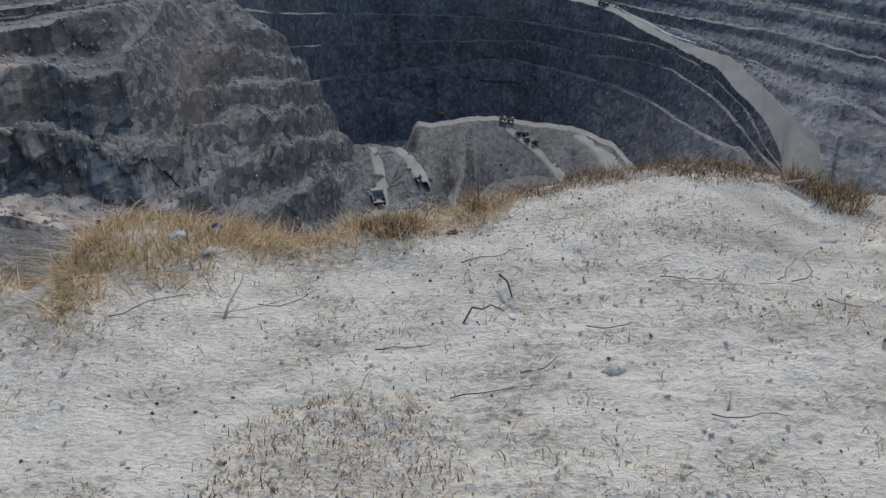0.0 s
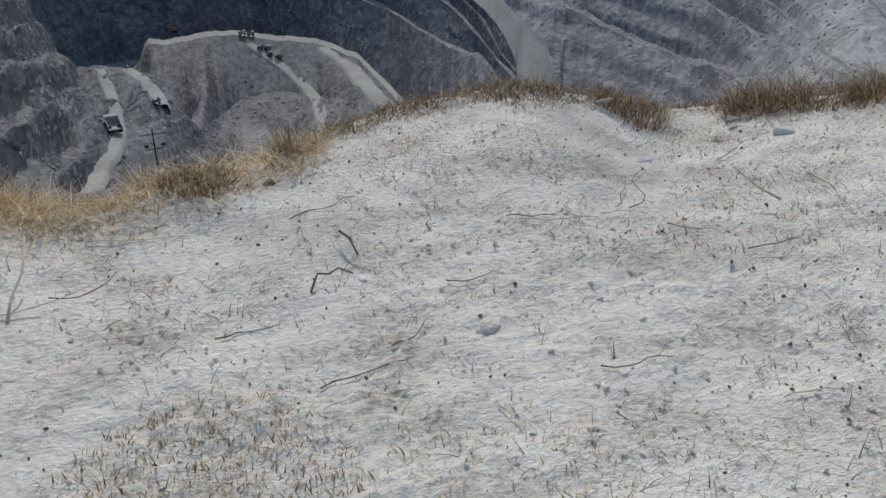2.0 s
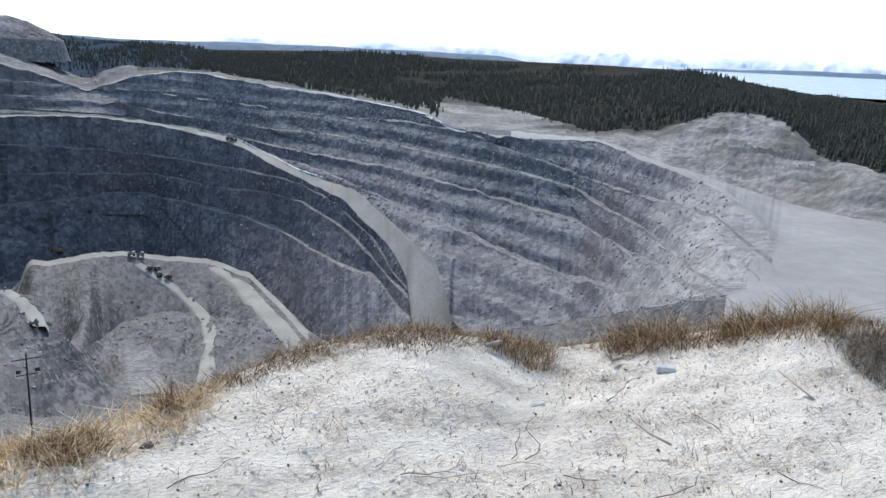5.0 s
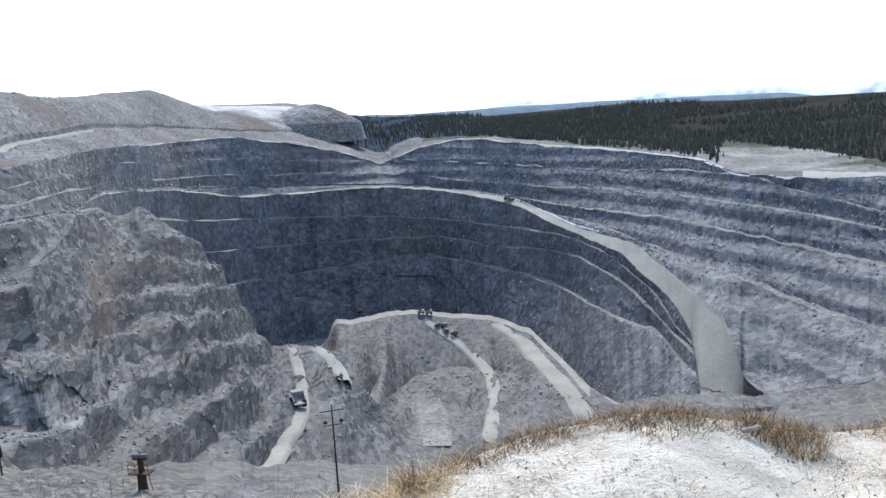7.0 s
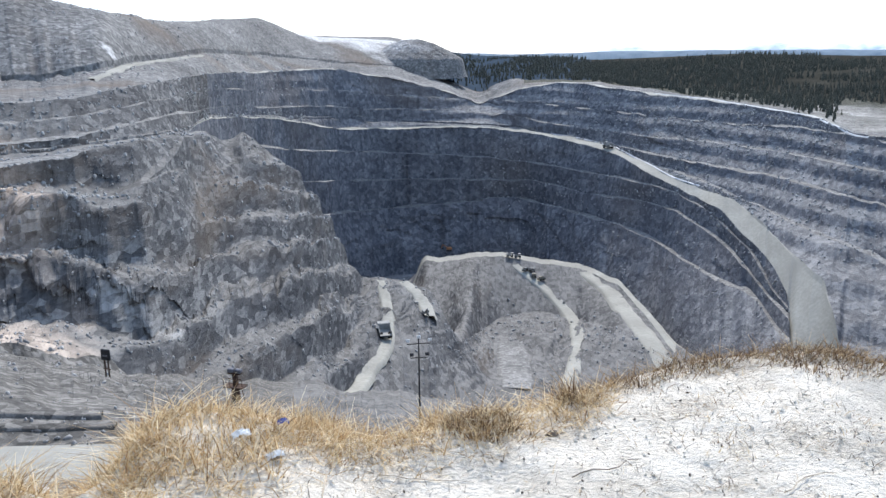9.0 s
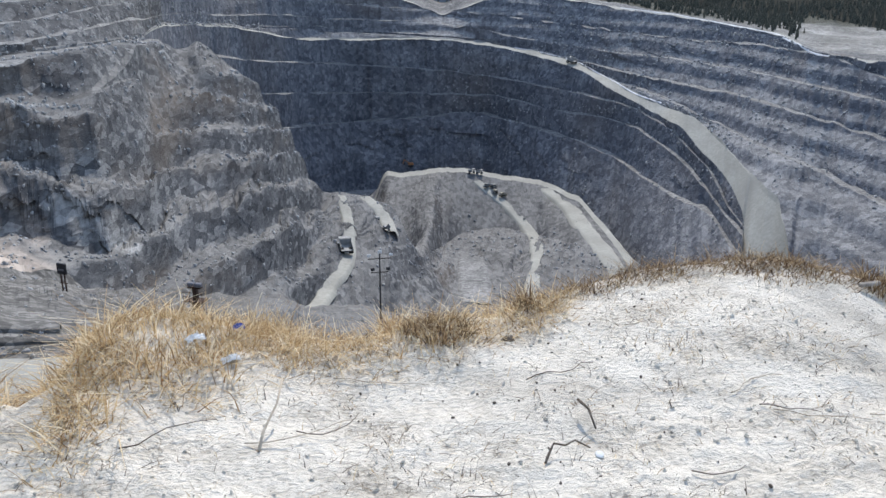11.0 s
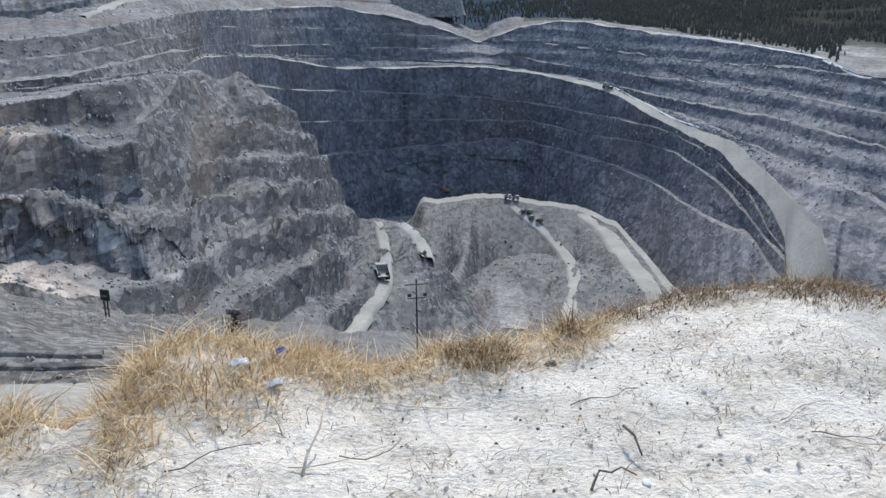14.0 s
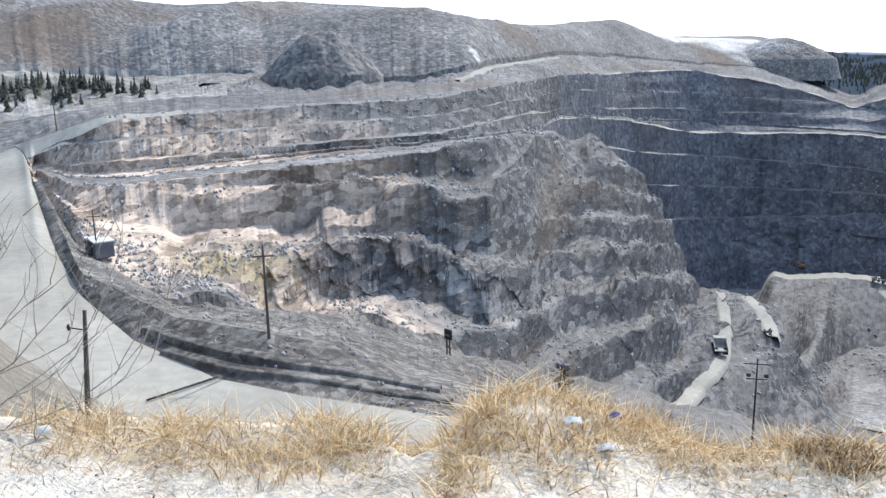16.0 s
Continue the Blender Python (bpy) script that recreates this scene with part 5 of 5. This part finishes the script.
for leafy, share, tones in ((STRAW, 0.4, ((0.20, 0.12, 0.06), (0.52, 0.37, 0.20), (0.72, 0.56, 0.34), (0.88, 0.78, 0.58))), (BROWN, 0.3, ((0.05, 0.03, 0.02), (0.17, 0.105, 0.06), (0.33, 0.23, 0.13), (0.60, 0.48, 0.31))), (STUBBLE, 0.15, ((0.05, 0.042, 0.034), (0.15, 0.12, 0.095), (0.28, 0.23, 0.18), (0.50, 0.43, 0.34)))):
    # each blade has its own tone, and thin dry leaves let some light through
    ns, ls = leafy.node_tree.nodes, leafy.node_tree.links
    geo, tone = ns.new("ShaderNodeNewGeometry"), ns.new("ShaderNodeValToRGB")
    tone.color_ramp.elements.new(0.35)
    tone.color_ramp.elements.new(0.7)
    for e, c in zip(tone.color_ramp.elements, tones):
        e.color = (*c, 1)
    ls.new(geo.outputs["Random Per Island"], tone.inputs[0])
    ls.new(tone.outputs[0], ns["Principled BSDF"].inputs["Base Color"])
    shine, both = ns.new("ShaderNodeBsdfTranslucent"), ns.new("ShaderNodeMixShader")
    both.inputs[0].default_value = share
    ls.new(tone.outputs[0], shine.inputs["Color"])
    ls.new(ns["Principled BSDF"].outputs[0], both.inputs[1])
    ls.new(shine.outputs[0], both.inputs[2])
    ls.new(both.outputs[0], ns["Material Output"].inputs["Surface"])


def blades(name, x, y, height, lean, width, seed, mat, label, curl=0.6):
    """Many bent grass blades, each of two tapering strips."""
    rng = np.random.default_rng(seed)
    n = len(x)
    z = mound_height(x, y) - 0.01
    a = rng.uniform(0, 2 * math.pi, n)
    face = rng.uniform(0, 2 * math.pi, n)
    dx, dy = np.cos(a) * lean, np.sin(a) * lean
    sx, sy = np.cos(face) * width / 2, np.sin(face) * width / 2
    h = height
    rows = []
    for f, w in ((0.0, 1.0), (0.55, 0.75), (1.0, 0.1)):
        bend = f ** 1.7
        cx, cy, cz = x + dx * h * bend, y + dy * h * bend, z + h * (f - curl * 0.35 * np.minimum(lean, 1.2) * f * f)
        rows.append(np.stack([cx - sx * w, cy - sy * w, cz], 1))
        rows.append(np.stack([cx + sx * w, cy + sy * w, cz], 1))
    V = np.stack(rows, 1).reshape(-1, 3)
    b = np.arange(n)[:, None] * 6
    F = np.concatenate([b + np.array([0, 1, 3, 2]), b + np.array([2, 3, 5, 4])])
    me = bpy.data.meshes.new(name)
    me.vertices.add(len(V))
    me.vertices.foreach_set("co", V.astype(np.float32).ravel())
    me.loops.add(F.size)
    me.loops.foreach_set("vertex_index", F.astype(np.int32).ravel())
    me.polygons.add(len(F))
    me.polygons.foreach_set("loop_start", np.arange(0, F.size, 4, dtype=np.int32))
    me.update(calc_edges=True)
    me.materials.append(mat)
    return tagged(new(name, me), label, "grass", kind="stuff")


def edge_band(count, az0, az1, inner, outer, seed, patch=0.5, threshold=0.0):
    """Places along the rim of the mound, thick where a slow noise is high."""
    rng = np.random.default_rng(seed)
    b = rng.uniform(az0, az1, count * 4)
    r = edge_at(b) + rng.uniform(-inner, outer, count * 4)
    x, y = r * np.sin(np.radians(b)), r * np.cos(np.radians(b))
    keep = fbm(x / patch, y / patch, 3, seed) > threshold + rng.uniform(-0.35, 0.35, count * 4)
    # thinner towards the bare sand
    keep &= rng.random(count * 4) < np.clip((r - edge_at(b) + inner) / (inner * 0.8), 0.03, 1)
    return x[keep][:count], y[keep][:count], rng


def clump(bx, by, count, spread, seed):
    rng = np.random.default_rng(seed)
    a, r = rng.uniform(0, 6.28, count), spread * np.sqrt(rng.random(count))
    return bx + r * np.cos(a), by + r * np.sin(a), rng


# straw over the left of the rim
x, y, g = edge_band(13000, -72, -13, 0.7, 0.45, 31, 0.35, 0.02)
blades("straw_grass", x, y, 0.025 + 0.115 * g.random(len(x)) ** 1.8, g.uniform(0.3, 2.9, len(x)), g.uniform(0.003, 0.007, len(x)), 32, STRAW, "dense dry straw grass on the mound's rim")
x, y, g = edge_band(6500, -26, 12, 0.42, 0.35, 33, 0.3, 0.0)
blades("rim_straw", x, y, 0.025 + 0.095 * g.random(len(x)) ** 1.8, g.uniform(0.3, 2.8, len(x)), g.uniform(0.003, 0.006, len(x)), 34, STRAW, "dry straw grass along the sandy rim")
# browner and taller on the right
x, y, g = edge_band(7500, 8, 43, 0.26, 0.3, 35, 0.25, -0.3)
blades("rim_grass", x, y, 0.025 + 0.085 * g.random(len(x)) ** 1.8, g.uniform(0.3, 2.4, len(x)), g.uniform(0.003, 0.006, len(x)), 36, BROWN, "brown dead grass along the rim")
x, y, g = edge_band(6500, 39.5, 54, 0.45, 0.4, 37, 0.3, -0.1)
blades("brown_grass", x, y, 0.04 + 0.2 * g.random(len(x)) ** 1.8, g.uniform(0.15, 2.2, len(x)), g.uniform(0.003, 0.007, len(x)), 38, BROWN, "thick brown dead grass on the rim")
x, y, g = edge_band(5000, 63, 77, 0.7, 0.5, 39, 0.3, 0.0)
blades("knoll_grass", x, y, g.uniform(0.04, 0.16, len(x)), g.uniform(0.3, 2.0, len(x)), g.uniform(0.004, 0.008, len(x)), 40, STRAW, "dry yellow grass on a small knoll")
for k, (bx, by, n, s, hh, m) in enumerate(((-1.15, 3.3, 1700, 0.5, 0.115, STRAW), (-0.62, 3.5, 700, 0.14, 0.2, STRAW), (0.12, 3.35, 700, 0.17, 0.10, BROWN), (-0.1, 3.5, 160, 0.04, 0.2, STRAW), (4.35, 2.85, 1500, 0.34, 0.10, BROWN), (2.6, 3.95, 500, 0.22, 0.16, BROWN), (0.55, 3.65, 60, 0.05, 0.2, BROWN), (1.9, 3.95, 260, 0.24, 0.08, BROWN), (-2.0, 2.55, 500, 0.3, 0.10, STRAW), (0.05, 1.5, 1500, 0.42, 0.04, STRAW), (0.0, 1.5, 800, 0.4, 0.04, BROWN), (0.75, 1.3, 500, 0.4, 0.045, STRAW))):
    x, y, g = clump(bx, by, n, s, 50 + k)
    tuft = blades("grass_tuft", x, y, g.uniform(0.4, 1.0, n) * hh, g.uniform(0.1, 1.2, n), g.uniform(0.003, 0.007, n), 60 + k, m, "dense tuft of dry grass on the rim" if m is STRAW else "dark brown tuft of dead grass")
x, y, g = clump(4.22, 2.64, 2100, 0.30, 91)
blades("dark_turf", x, y, g.uniform(0.03, 0.13, len(x)), g.uniform(0.3, 2.4, len(x)), g.uniform(0.003, 0.007, len(x)), 92, STUBBLE, "dark withered turf hanging over the rim")
# sparse stubble on the sand
g = np.random.default_rng(71)
b, r = g.uniform(-68, 75, 110000), np.sqrt(g.uniform(0.6, 30, 110000))
x, y = r * np.sin(np.radians(b)), r * np.cos(np.radians(b))
keep = (r < edge_at(b)) & (fbm(x / 0.55, y / 0.4, 4, 73) > g.uniform(-0.35, 0.75, len(x)))
x, y = x[keep][:17000], y[keep][:17000]
blades("stubble", x, y, g.uniform(0.010, 0.05, len(x)), g.uniform(0.5, 3.2, len(x)), g.uniform(0.002, 0.005, len(x)), 74, STUBBLE, "sparse grey stubble in the sand", 0.9)
keep2 = g.random(len(x)) < 0.25
x2, y2 = x[keep2] + 0.02, y[keep2] + 0.015
blades("bleached_stubble", x2, y2, g.uniform(0.02, 0.07, len(x2)), g.uniform(0.4, 2.2, len(x2)), g.uniform(0.002, 0.004, len(x2)), 75, STRAW, "bleached straw bits in the sand", 0.9)

# small dark tufts scattered over the sand
g = np.random.default_rng(77)
tb, tr = g.uniform(-8, 64, 130), np.sqrt(g.uniform(2.2, 20, 130))
which, spread = g.integers(0, 130, 4600), g.normal(0, 1, (2, 4600))
x, y = tr[which] * np.sin(np.radians(tb[which])) + 0.045 * spread[0], tr[which] * np.cos(np.radians(tb[which])) + 0.022 * spread[1]
blades("dark_stubble", x, y, g.uniform(0.01, 0.045, len(x)), g.uniform(0.5, 3.0, len(x)), g.uniform(0.002, 0.004, len(x)), 78, STUBBLE, "dark withered tufts scattered over the sand", 0.9)


def crumbs(name, count, s0, s1, seed, mat, label):
    rng = np.random.default_rng(seed)
    shapes = [rock_shape(rng) for _ in range(4)]
    V, F, base = [], [], 0
    for _ in range(count):
        bb, rr = rng.uniform(-62, 72), math.sqrt(rng.uniform(0.7, 26))
        px, py = rr * math.sin(radians(bb)), rr * math.cos(radians(bb))
        if rr > edge_at(bb) or fbm(np.array([px / 0.5]), np.array([py / 0.35]), 3, seed)[0] < rng.uniform(-0.4, 0.4):
            continue
        v, f = shapes[rng.integers(4)]
        s = s0 + (s1 - s0) * rng.random() ** 3
        m = np.array(Euler(rng.uniform(0, 6.28, 3)).to_matrix()) * s
        V.append(v @ m.T + (px, py, float(mound_height(np.array(px), np.array(py))) + s * 0.2))
        F.append(f + base)
        base += len(v)
    V, F = np.concatenate(V), np.concatenate(F)
    me = bpy.data.meshes.new(name)
    me.from_pydata(V.tolist(), [], F.tolist())
    me.materials.append(mat)
    tagged(new(name, me), label, "sand", kind="stuff")


crumbs("sand_clods", 9000, 0.003, 0.016, 81, SAND, "small clods of dry sand")
crumbs("dark_crumbs", 3200, 0.003, 0.011, 83, TWIG, "dark crumbs of bark and soil on the sand")
crumbs("pebbles", 350, 0.004, 0.012, 85, STONE, "pale pebbles on the sand")


def on_mound(b, r, up=0.0):
    x, y = r * math.sin(radians(b)), r * math.cos(radians(b))
    return x, y, float(mound_height(np.array(x), np.array(y))) + up


def twig(place, turn, points, radius, mat, label, name="twig"):
    """A dry twig that follows its bends and lies on the sand."""
    bm = bmesh.new()
    tube(bm, points, [radius * (1 - 0.6 * k / len(points)) for k in range(len(points))], 6)
    ob = part(name, bm, mat, smooth=True)
    ob.matrix_world = pose(*place, 0, 0, turn)
    return tagged(ob, label, "twig", "twigs on the sand")


def wander(length, bends, seed, rise=0.01):
    rng = random.Random(seed)
    p, a, out = Vector((0, 0, 0.004)), 0.0, []
    for _ in range(bends + 1):
        out.append(tuple(p))
        a += rng.uniform(-0.6, 0.6)
        p = p + Vector((math.cos(a), math.sin(a), rng.uniform(-0.1, 0.12) * rise / 0.01)) * length / bends
        p.z = max(p.z, 0.002)
    return out


twig((0.45, 2.40, 0.005), 10, [(0, -0.03, 0), (0.02, 0.0, 0.01), (0.05, 0.035, 0.03), (0.09, 0.03, 0.02), (0.13, 0.04, 0.03), (0.18, 0.02, 0.005)], 0.005, TWIG, "crooked dark twig on the sand")
twig((0.62, 2.68, 0.02), -70, [(0, 0, 0.05), (0.06, 0.01, 0.04), (0.13, 0.0, 0.0)], 0.006, TWIG, "short dark stick on the sand")
twig((-0.52, 2.46, 0.01), 80, [(0, 0, 0), (0.08, 0.01, 0.03), (0.2, 0.0, 0.07), (0.3, 0.01, 0.12)], 0.006, PALETWIG, "bleached bent stalk standing in the sand")
twig((1.68, 3.18, 0.01), 48, [(0, 0, 0), (0.1, 0.01, 0.03), (0.22, -0.01, 0.06)], 0.006, PALETWIG, "bleached stalk leaning on the sand")
twig((3.55, 2.55, 0.01), 110, [(0, 0, 0), (0.12, 0.01, 0.06), (0.28, 0, 0.13)], 0.006, PALETWIG, "long bleached stalk leaning by the dark tuft")
twig((2.55, 2.55, 0.01), 130, [(0, 0, 0), (0.1, 0.02, 0.04), (0.22, 0, 0.1)], 0.006, PALETWIG, "bleached broken stalk in the sand")
for k, (b, r, turn, ln) in enumerate(((-13, 2.55, 25, 0.42), (-9, 2.62, 10, 0.3), (22, 2.5, -20, 0.2), (30, 2.9, 60, 0.3), (9, 2.95, 40, 0.35), (35, 3.3, 0, 0.5), (27, 3.0, -15, 0.35), (44, 3.1, 20, 0.4), (12, 1.9, 30, 0.3), (-6, 3.0, 5, 0.4), (36, 2.1, -5, 0.25), (-22, 2.6, 15, 0.35), (50, 2.2, 35, 0.22), (3, 2.2, -30, 0.22), (40, 4.2, -10, 0.45), (24, 3.05, 5, 0.3), (26, 3.0, -25, 0.22), (34, 3.3, 50, 0.3), (33, 3.2, 10, 0.26), (38, 3.2, -35, 0.14), (39.5, 3.1, 15, 0.16), (31, 3.7, 0, 0.3), (48, 3.9, 75, 0.2), (52, 3.6, -60, 0.2), (16, 3.5, 35, 0.28), (20, 2.9, 55, 0.3), (58, 3.4, 10, 0.15), (28, 1.85, -40, 0.12), (18, 2.1, 20, 0.2))):
    place = on_mound(b, r, 0.006)
    twig(place, turn, wander(ln, 6, 90 + k), 0.0024, TWIG if k % 3 else PALETWIG, "thin dry twig lying on the sand" if k % 3 else "thin bleached stalk lying on the sand")


def lump(name, place, turn, size, mat, label, category, seed, group="", crease=0.25):
    """An uneven rounded lump with dents, pressed into what it lies on."""
    bm = bmesh.new()
    bmesh.ops.create_icosphere(bm, subdivisions=3, radius=1.0)
    for v in bm.verts:
        k = 1 + crease * noise.noise(v.co * 1.4 + Vector((seed, 0, 0))) + crease * 0.5 * noise.noise(v.co * 3.5 + Vector((0, seed, 0)))
        v.co = Vector((v.co.x * size[0], v.co.y * size[1], max(v.co.z, -0.45) * size[2])) * k
    ob = part(name, bm, mat, smooth=crease < 0.3)
    ob.matrix_world = pose(*place, 0, 0, turn)
    return tagged(ob, label, category, group)


def crumpled(place, turn, size, mat, label, seed):
    """A crumpled sheet with folds and thickness."""
    bm = bmesh.new()
    bmesh.ops.create_grid(bm, x_segments=12, y_segments=10, size=0.5)
    for v in bm.verts:
        q = v.co * 4 + Vector((seed, seed * 0.7, 0))
        v.co = Vector((v.co.x * size[0], v.co.y * size[1], size[2] * (0.35 + 0.6 * abs(noise.noise(q)) + 0.4 * noise.noise(q * 2.3)) - 0.25 * size[2] * (v.co.x ** 2 + v.co.y ** 2) * 8))
    bmesh.ops.solidify(bm, geom=bm.faces[:], thickness=0.002)
    ob = part("litter", bm, mat)
    ob.matrix_world = pose(*place, 0, 0, turn)
    return tagged(ob, label, "litter", "litter on the lookout")


# white cup lying on its side in the grass
def plastic_cup(place, turn):
    t = thing("plastic_cup", place, turn, "crushed white plastic cup lying in straw", "cup", "litter on the lookout", 0.6)
    bm = bmesh.new()
    pts = [(0.0, 0), (0.02, 0.0), (0.06, 0.002), (0.11, 0.0), (0.125, 0)]
    tube(bm, [(p[0], 0, 0.035) for p in pts], [0.026, 0.028, 0.033, 0.040, 0.041], 14)
    for v in bm.verts:
        v.co.z *= 0.72 + 0.2 * noise.noise(v.co * 30)
    bmesh.ops.scale(bm, vec=(0.6, 0.6, 0.6), verts=bm.verts[:])
    part("cup", bm, WHITE, t, smooth=True)
    # flat black disc stands in for the shade inside the cup
    bm = bmesh.new()
    tube(bm, [(0.1255, 0, 0.035), (0.127, 0, 0.035)], [0.036, 0.036], 14)
    bmesh.ops.scale(bm, vec=(0.6, 0.6, 0.5), verts=bm.verts[:])
    part("shaded_mouth", bm, BLACK, t, "black disc painted as the shaded mouth")


cx, cy, cz = on_mound(-15.2, 3.28, 0.0)
plastic_cup((cx, cy, cz - 0.012), 205)
crumpled(on_mound(-15.9, 3.22, 0.05), 30, (0.075, 0.04, 0.025), WHITE, "crumpled white plastic sheet in straw", 3)
crumpled(on_mound(-12.8, 3.36, 0.05), 15, (0.05, 0.035, 0.02), BLUE, "crumpled blue plastic wrapper in straw", 5)
crumpled(on_mound(-13.6, 3.12, 0.02), 40, (0.08, 0.04, 0.02), WHITE, "flat pale paper scrap in sand", 7)
crumpled(on_mound(-29.6, 3.4, 0.05), 60, (0.09, 0.06, 0.035), WHITE, "crumpled pale paper in the straw", 9)
crumpled(on_mound(-27.6, 3.42, 0.05), 20, (0.10, 0.07, 0.05), STONE, "greyish scrap of card in straw", 11)
lump("stone", on_mound(-52.9, 3.85, 0.03), 20, (0.036, 0.028, 0.025), STONE, "pale rounded stone in straw", "stone", 3.1, "stones on the lookout")
lump("stone", on_mound(35.1, 4.03, 0.0), 10, (0.055, 0.022, 0.014), STONE, "flat pale stone on the sand", "stone", 4.2, "stones on the lookout")
lump("stone", on_mound(7.4, 3.3, 0.0), 40, (0.035, 0.02, 0.018), TWIG, "small dark clod on the sand", "stone", 6.2, "stones on the lookout")
lump("stone", on_mound(26, 2.25, 0.0), 40, (0.05, 0.035, 0.02), SAND, "hardened clod of sand", "stone", 7.7, "stones on the lookout")
bm = bmesh.new()
box(bm, 0, 0, 0.02, 0.11, 0.05, 0.04, bevel=0.006)
ob = part("brick", bm, STONE)
ob.matrix_world = pose(*on_mound(43.6, 4.72, 0.0), 4, 3, -30)
tagged(ob, "pale whitewashed brick piece beside brown grass", "brick")
bm = bmesh.new()
box(bm, 0, 0, 0.015, 0.12, 0.03, 0.02, bevel=0.004)
ob = part("plank", bm, BARK)
ob.matrix_world = pose(*on_mound(40.2, 4.86, 0.03), 0, 6, 25)
tagged(ob, "grey piece of wood lying in brown grass", "wood")
bm = bmesh.new()
box(bm, 0, 0, 0.012, 0.11, 0.03, 0.02, bevel=0.004)
ob = part("plank", bm, BARK)
ob.matrix_world = pose(*on_mound(31.5, 4.55, 0.03), 0, -5, 5)
tagged(ob, "short weathered board at the sand's edge", "wood")


def dark_wrapper(place, turn, seed, label):
    t = thing("wrapper", place, turn, label, "litter", "litter on the lookout", 0.7)
    bm = bmesh.new()
    bmesh.ops.create_icosphere(bm, subdivisions=3, radius=1.0)
    for v in bm.verts:
        k = 1 + 0.3 * noise.noise(v.co * 2 + Vector((seed, 0, 0)))
        v.co = Vector((v.co.x * 0.085, v.co.y * 0.045, max(v.co.z, -0.3) * 0.03)) * k
    part("body", bm, BLACK, t)
    bm = bmesh.new()
    tube(bm, [(-0.08, -0.02, 0.022), (-0.02, -0.035, 0.034), (0.04, -0.03, 0.03), (0.085, -0.01, 0.016)], [0.006, 0.009, 0.008, 0.004], 7)
    part("strap", bm, WHITE, t, "white torn strip")


dark_wrapper(on_mound(59.0, 4.41, 0.01), 20, 2.0, "crumpled black and white wrapper on sand")
dark_wrapper(on_mound(60.0, 3.81, 0.01), -10, 5.0, "torn dark plastic scrap on sand")
bm = bmesh.new()
tube(bm, [(0, 0, 0.004), (0.028, 0, 0.004)], [0.004, 0.004], 8)
ob = part("cigarette_butt", bm, WHITE, smooth=True)
ob.matrix_world = pose(*on_mound(36.8, 2.0, 0.004), 0, 0, 75)
tagged(ob, "white cigarette butt on the sand", "cigarette butt")
bm = bmesh.new()
tube(bm, [(0, 0, 0.0), (0, 0, 0.006), (0, 0, 0.008)], [0.016, 0.016, 0.013], 14)
ob = part("bottle_cap", bm, WHITE, smooth=True)
ob.matrix_world = pose(*on_mound(15.0, 2.52, 0.006), 12, 8, 0)
tagged(ob, "white bottle cap lying beside a twig", "bottle cap")


# ---- bare tree at the left of the lookout ----
def bare_tree(place, seed):
    rng = random.Random(seed)
    t = thing("bare_tree", place, 0, "small leafless tree with thin grey branches", "tree")
    for stem, rad in (([(0, 0, -0.4), (0.01, 0.02, 0.5), (0.05, 0.04, 1.0), (0.12, 0.06, 1.6), (0.16, 0.1, 2.1)], 0.026), ([(-0.02, 0.0, -0.4), (-0.05, 0.05, 0.4), (-0.02, 0.1, 1.0), (0.02, 0.12, 1.5), (0.05, 0.15, 1.8)], 0.017), ([(0.02, -0.01, -0.4), (0.06, 0.0, 0.3), (0.17, 0.02, 0.9), (0.24, 0.05, 1.5), (0.27, 0.05, 1.8)], 0.014)):
        bm = bmesh.new()
        tube(bm, stem, [rad * k for k in (1.0, 0.9, 0.7, 0.48, 0.2)], 8)
        part("stem", bm, BARK, t, smooth=True)

    def limb(p, d, length, rad, depth, bm):
        pts, q, way = [tuple(p)], Vector(p), Vector(d).normalized()
        for k in range(5):
            way = (way + Vector((rng.uniform(-0.22, 0.22), rng.uniform(-0.22, 0.22), rng.uniform(-0.05, 0.24)))).normalized()
            q = q + way * length / 5
            pts.append(tuple(q))
            if depth > 0 and k >= 1 and rng.random() < 0.65:
                side = (way + Vector((rng.uniform(-0.9, 0.9), rng.uniform(-0.9, 0.9), rng.uniform(-0.2, 0.7)))).normalized()
                limb(q, side, length * rng.uniform(0.35, 0.6), rad * 0.6, depth - 1, bm)
        tube(bm, pts, [rad * (1 - 0.75 * k / 5) for k in range(6)], 5)

    for h, a, ln, up in ((0.3, 0.0, 1.1, 0.1), (0.4, 0.35, 1.2, 0.25), (0.6, 0.15, 1.3, 0.35), (0.9, -0.25, 1.2, 0.4), (1.15, 0.7, 1.0, 0.6), (1.4, -0.1, 1.0, 0.75), (0.5, -0.6, 1.2, 0.5), (0.8, 0.5, 1.2, 0.45), (1.0, 0.1, 1.2, 0.6), (1.3, -0.4, 1.1, 0.7), (1.5, 2.6, 1.0, 0.6), (0.7, 3.0, 1.0, 0.5), (1.6, 0.3, 0.7, 0.9), (1.7, 1.8, 0.6, 1.0), (1.2, 0.4, 1.0, 0.3), (1.35, 0.05, 1.1, 0.35), (1.05, -0.2, 1.1, 0.15)):
        bm = bmesh.new()
        limb((0.03, 0.04, h), (math.cos(a), math.sin(a), up), ln * 0.85, 0.0048, 2, bm)
        part("branch", bm, BARK, t, smooth=True)


x, y, z = on_mound(-58.3, 4.35)
bare_tree((x, y, z - 1.05), 5)
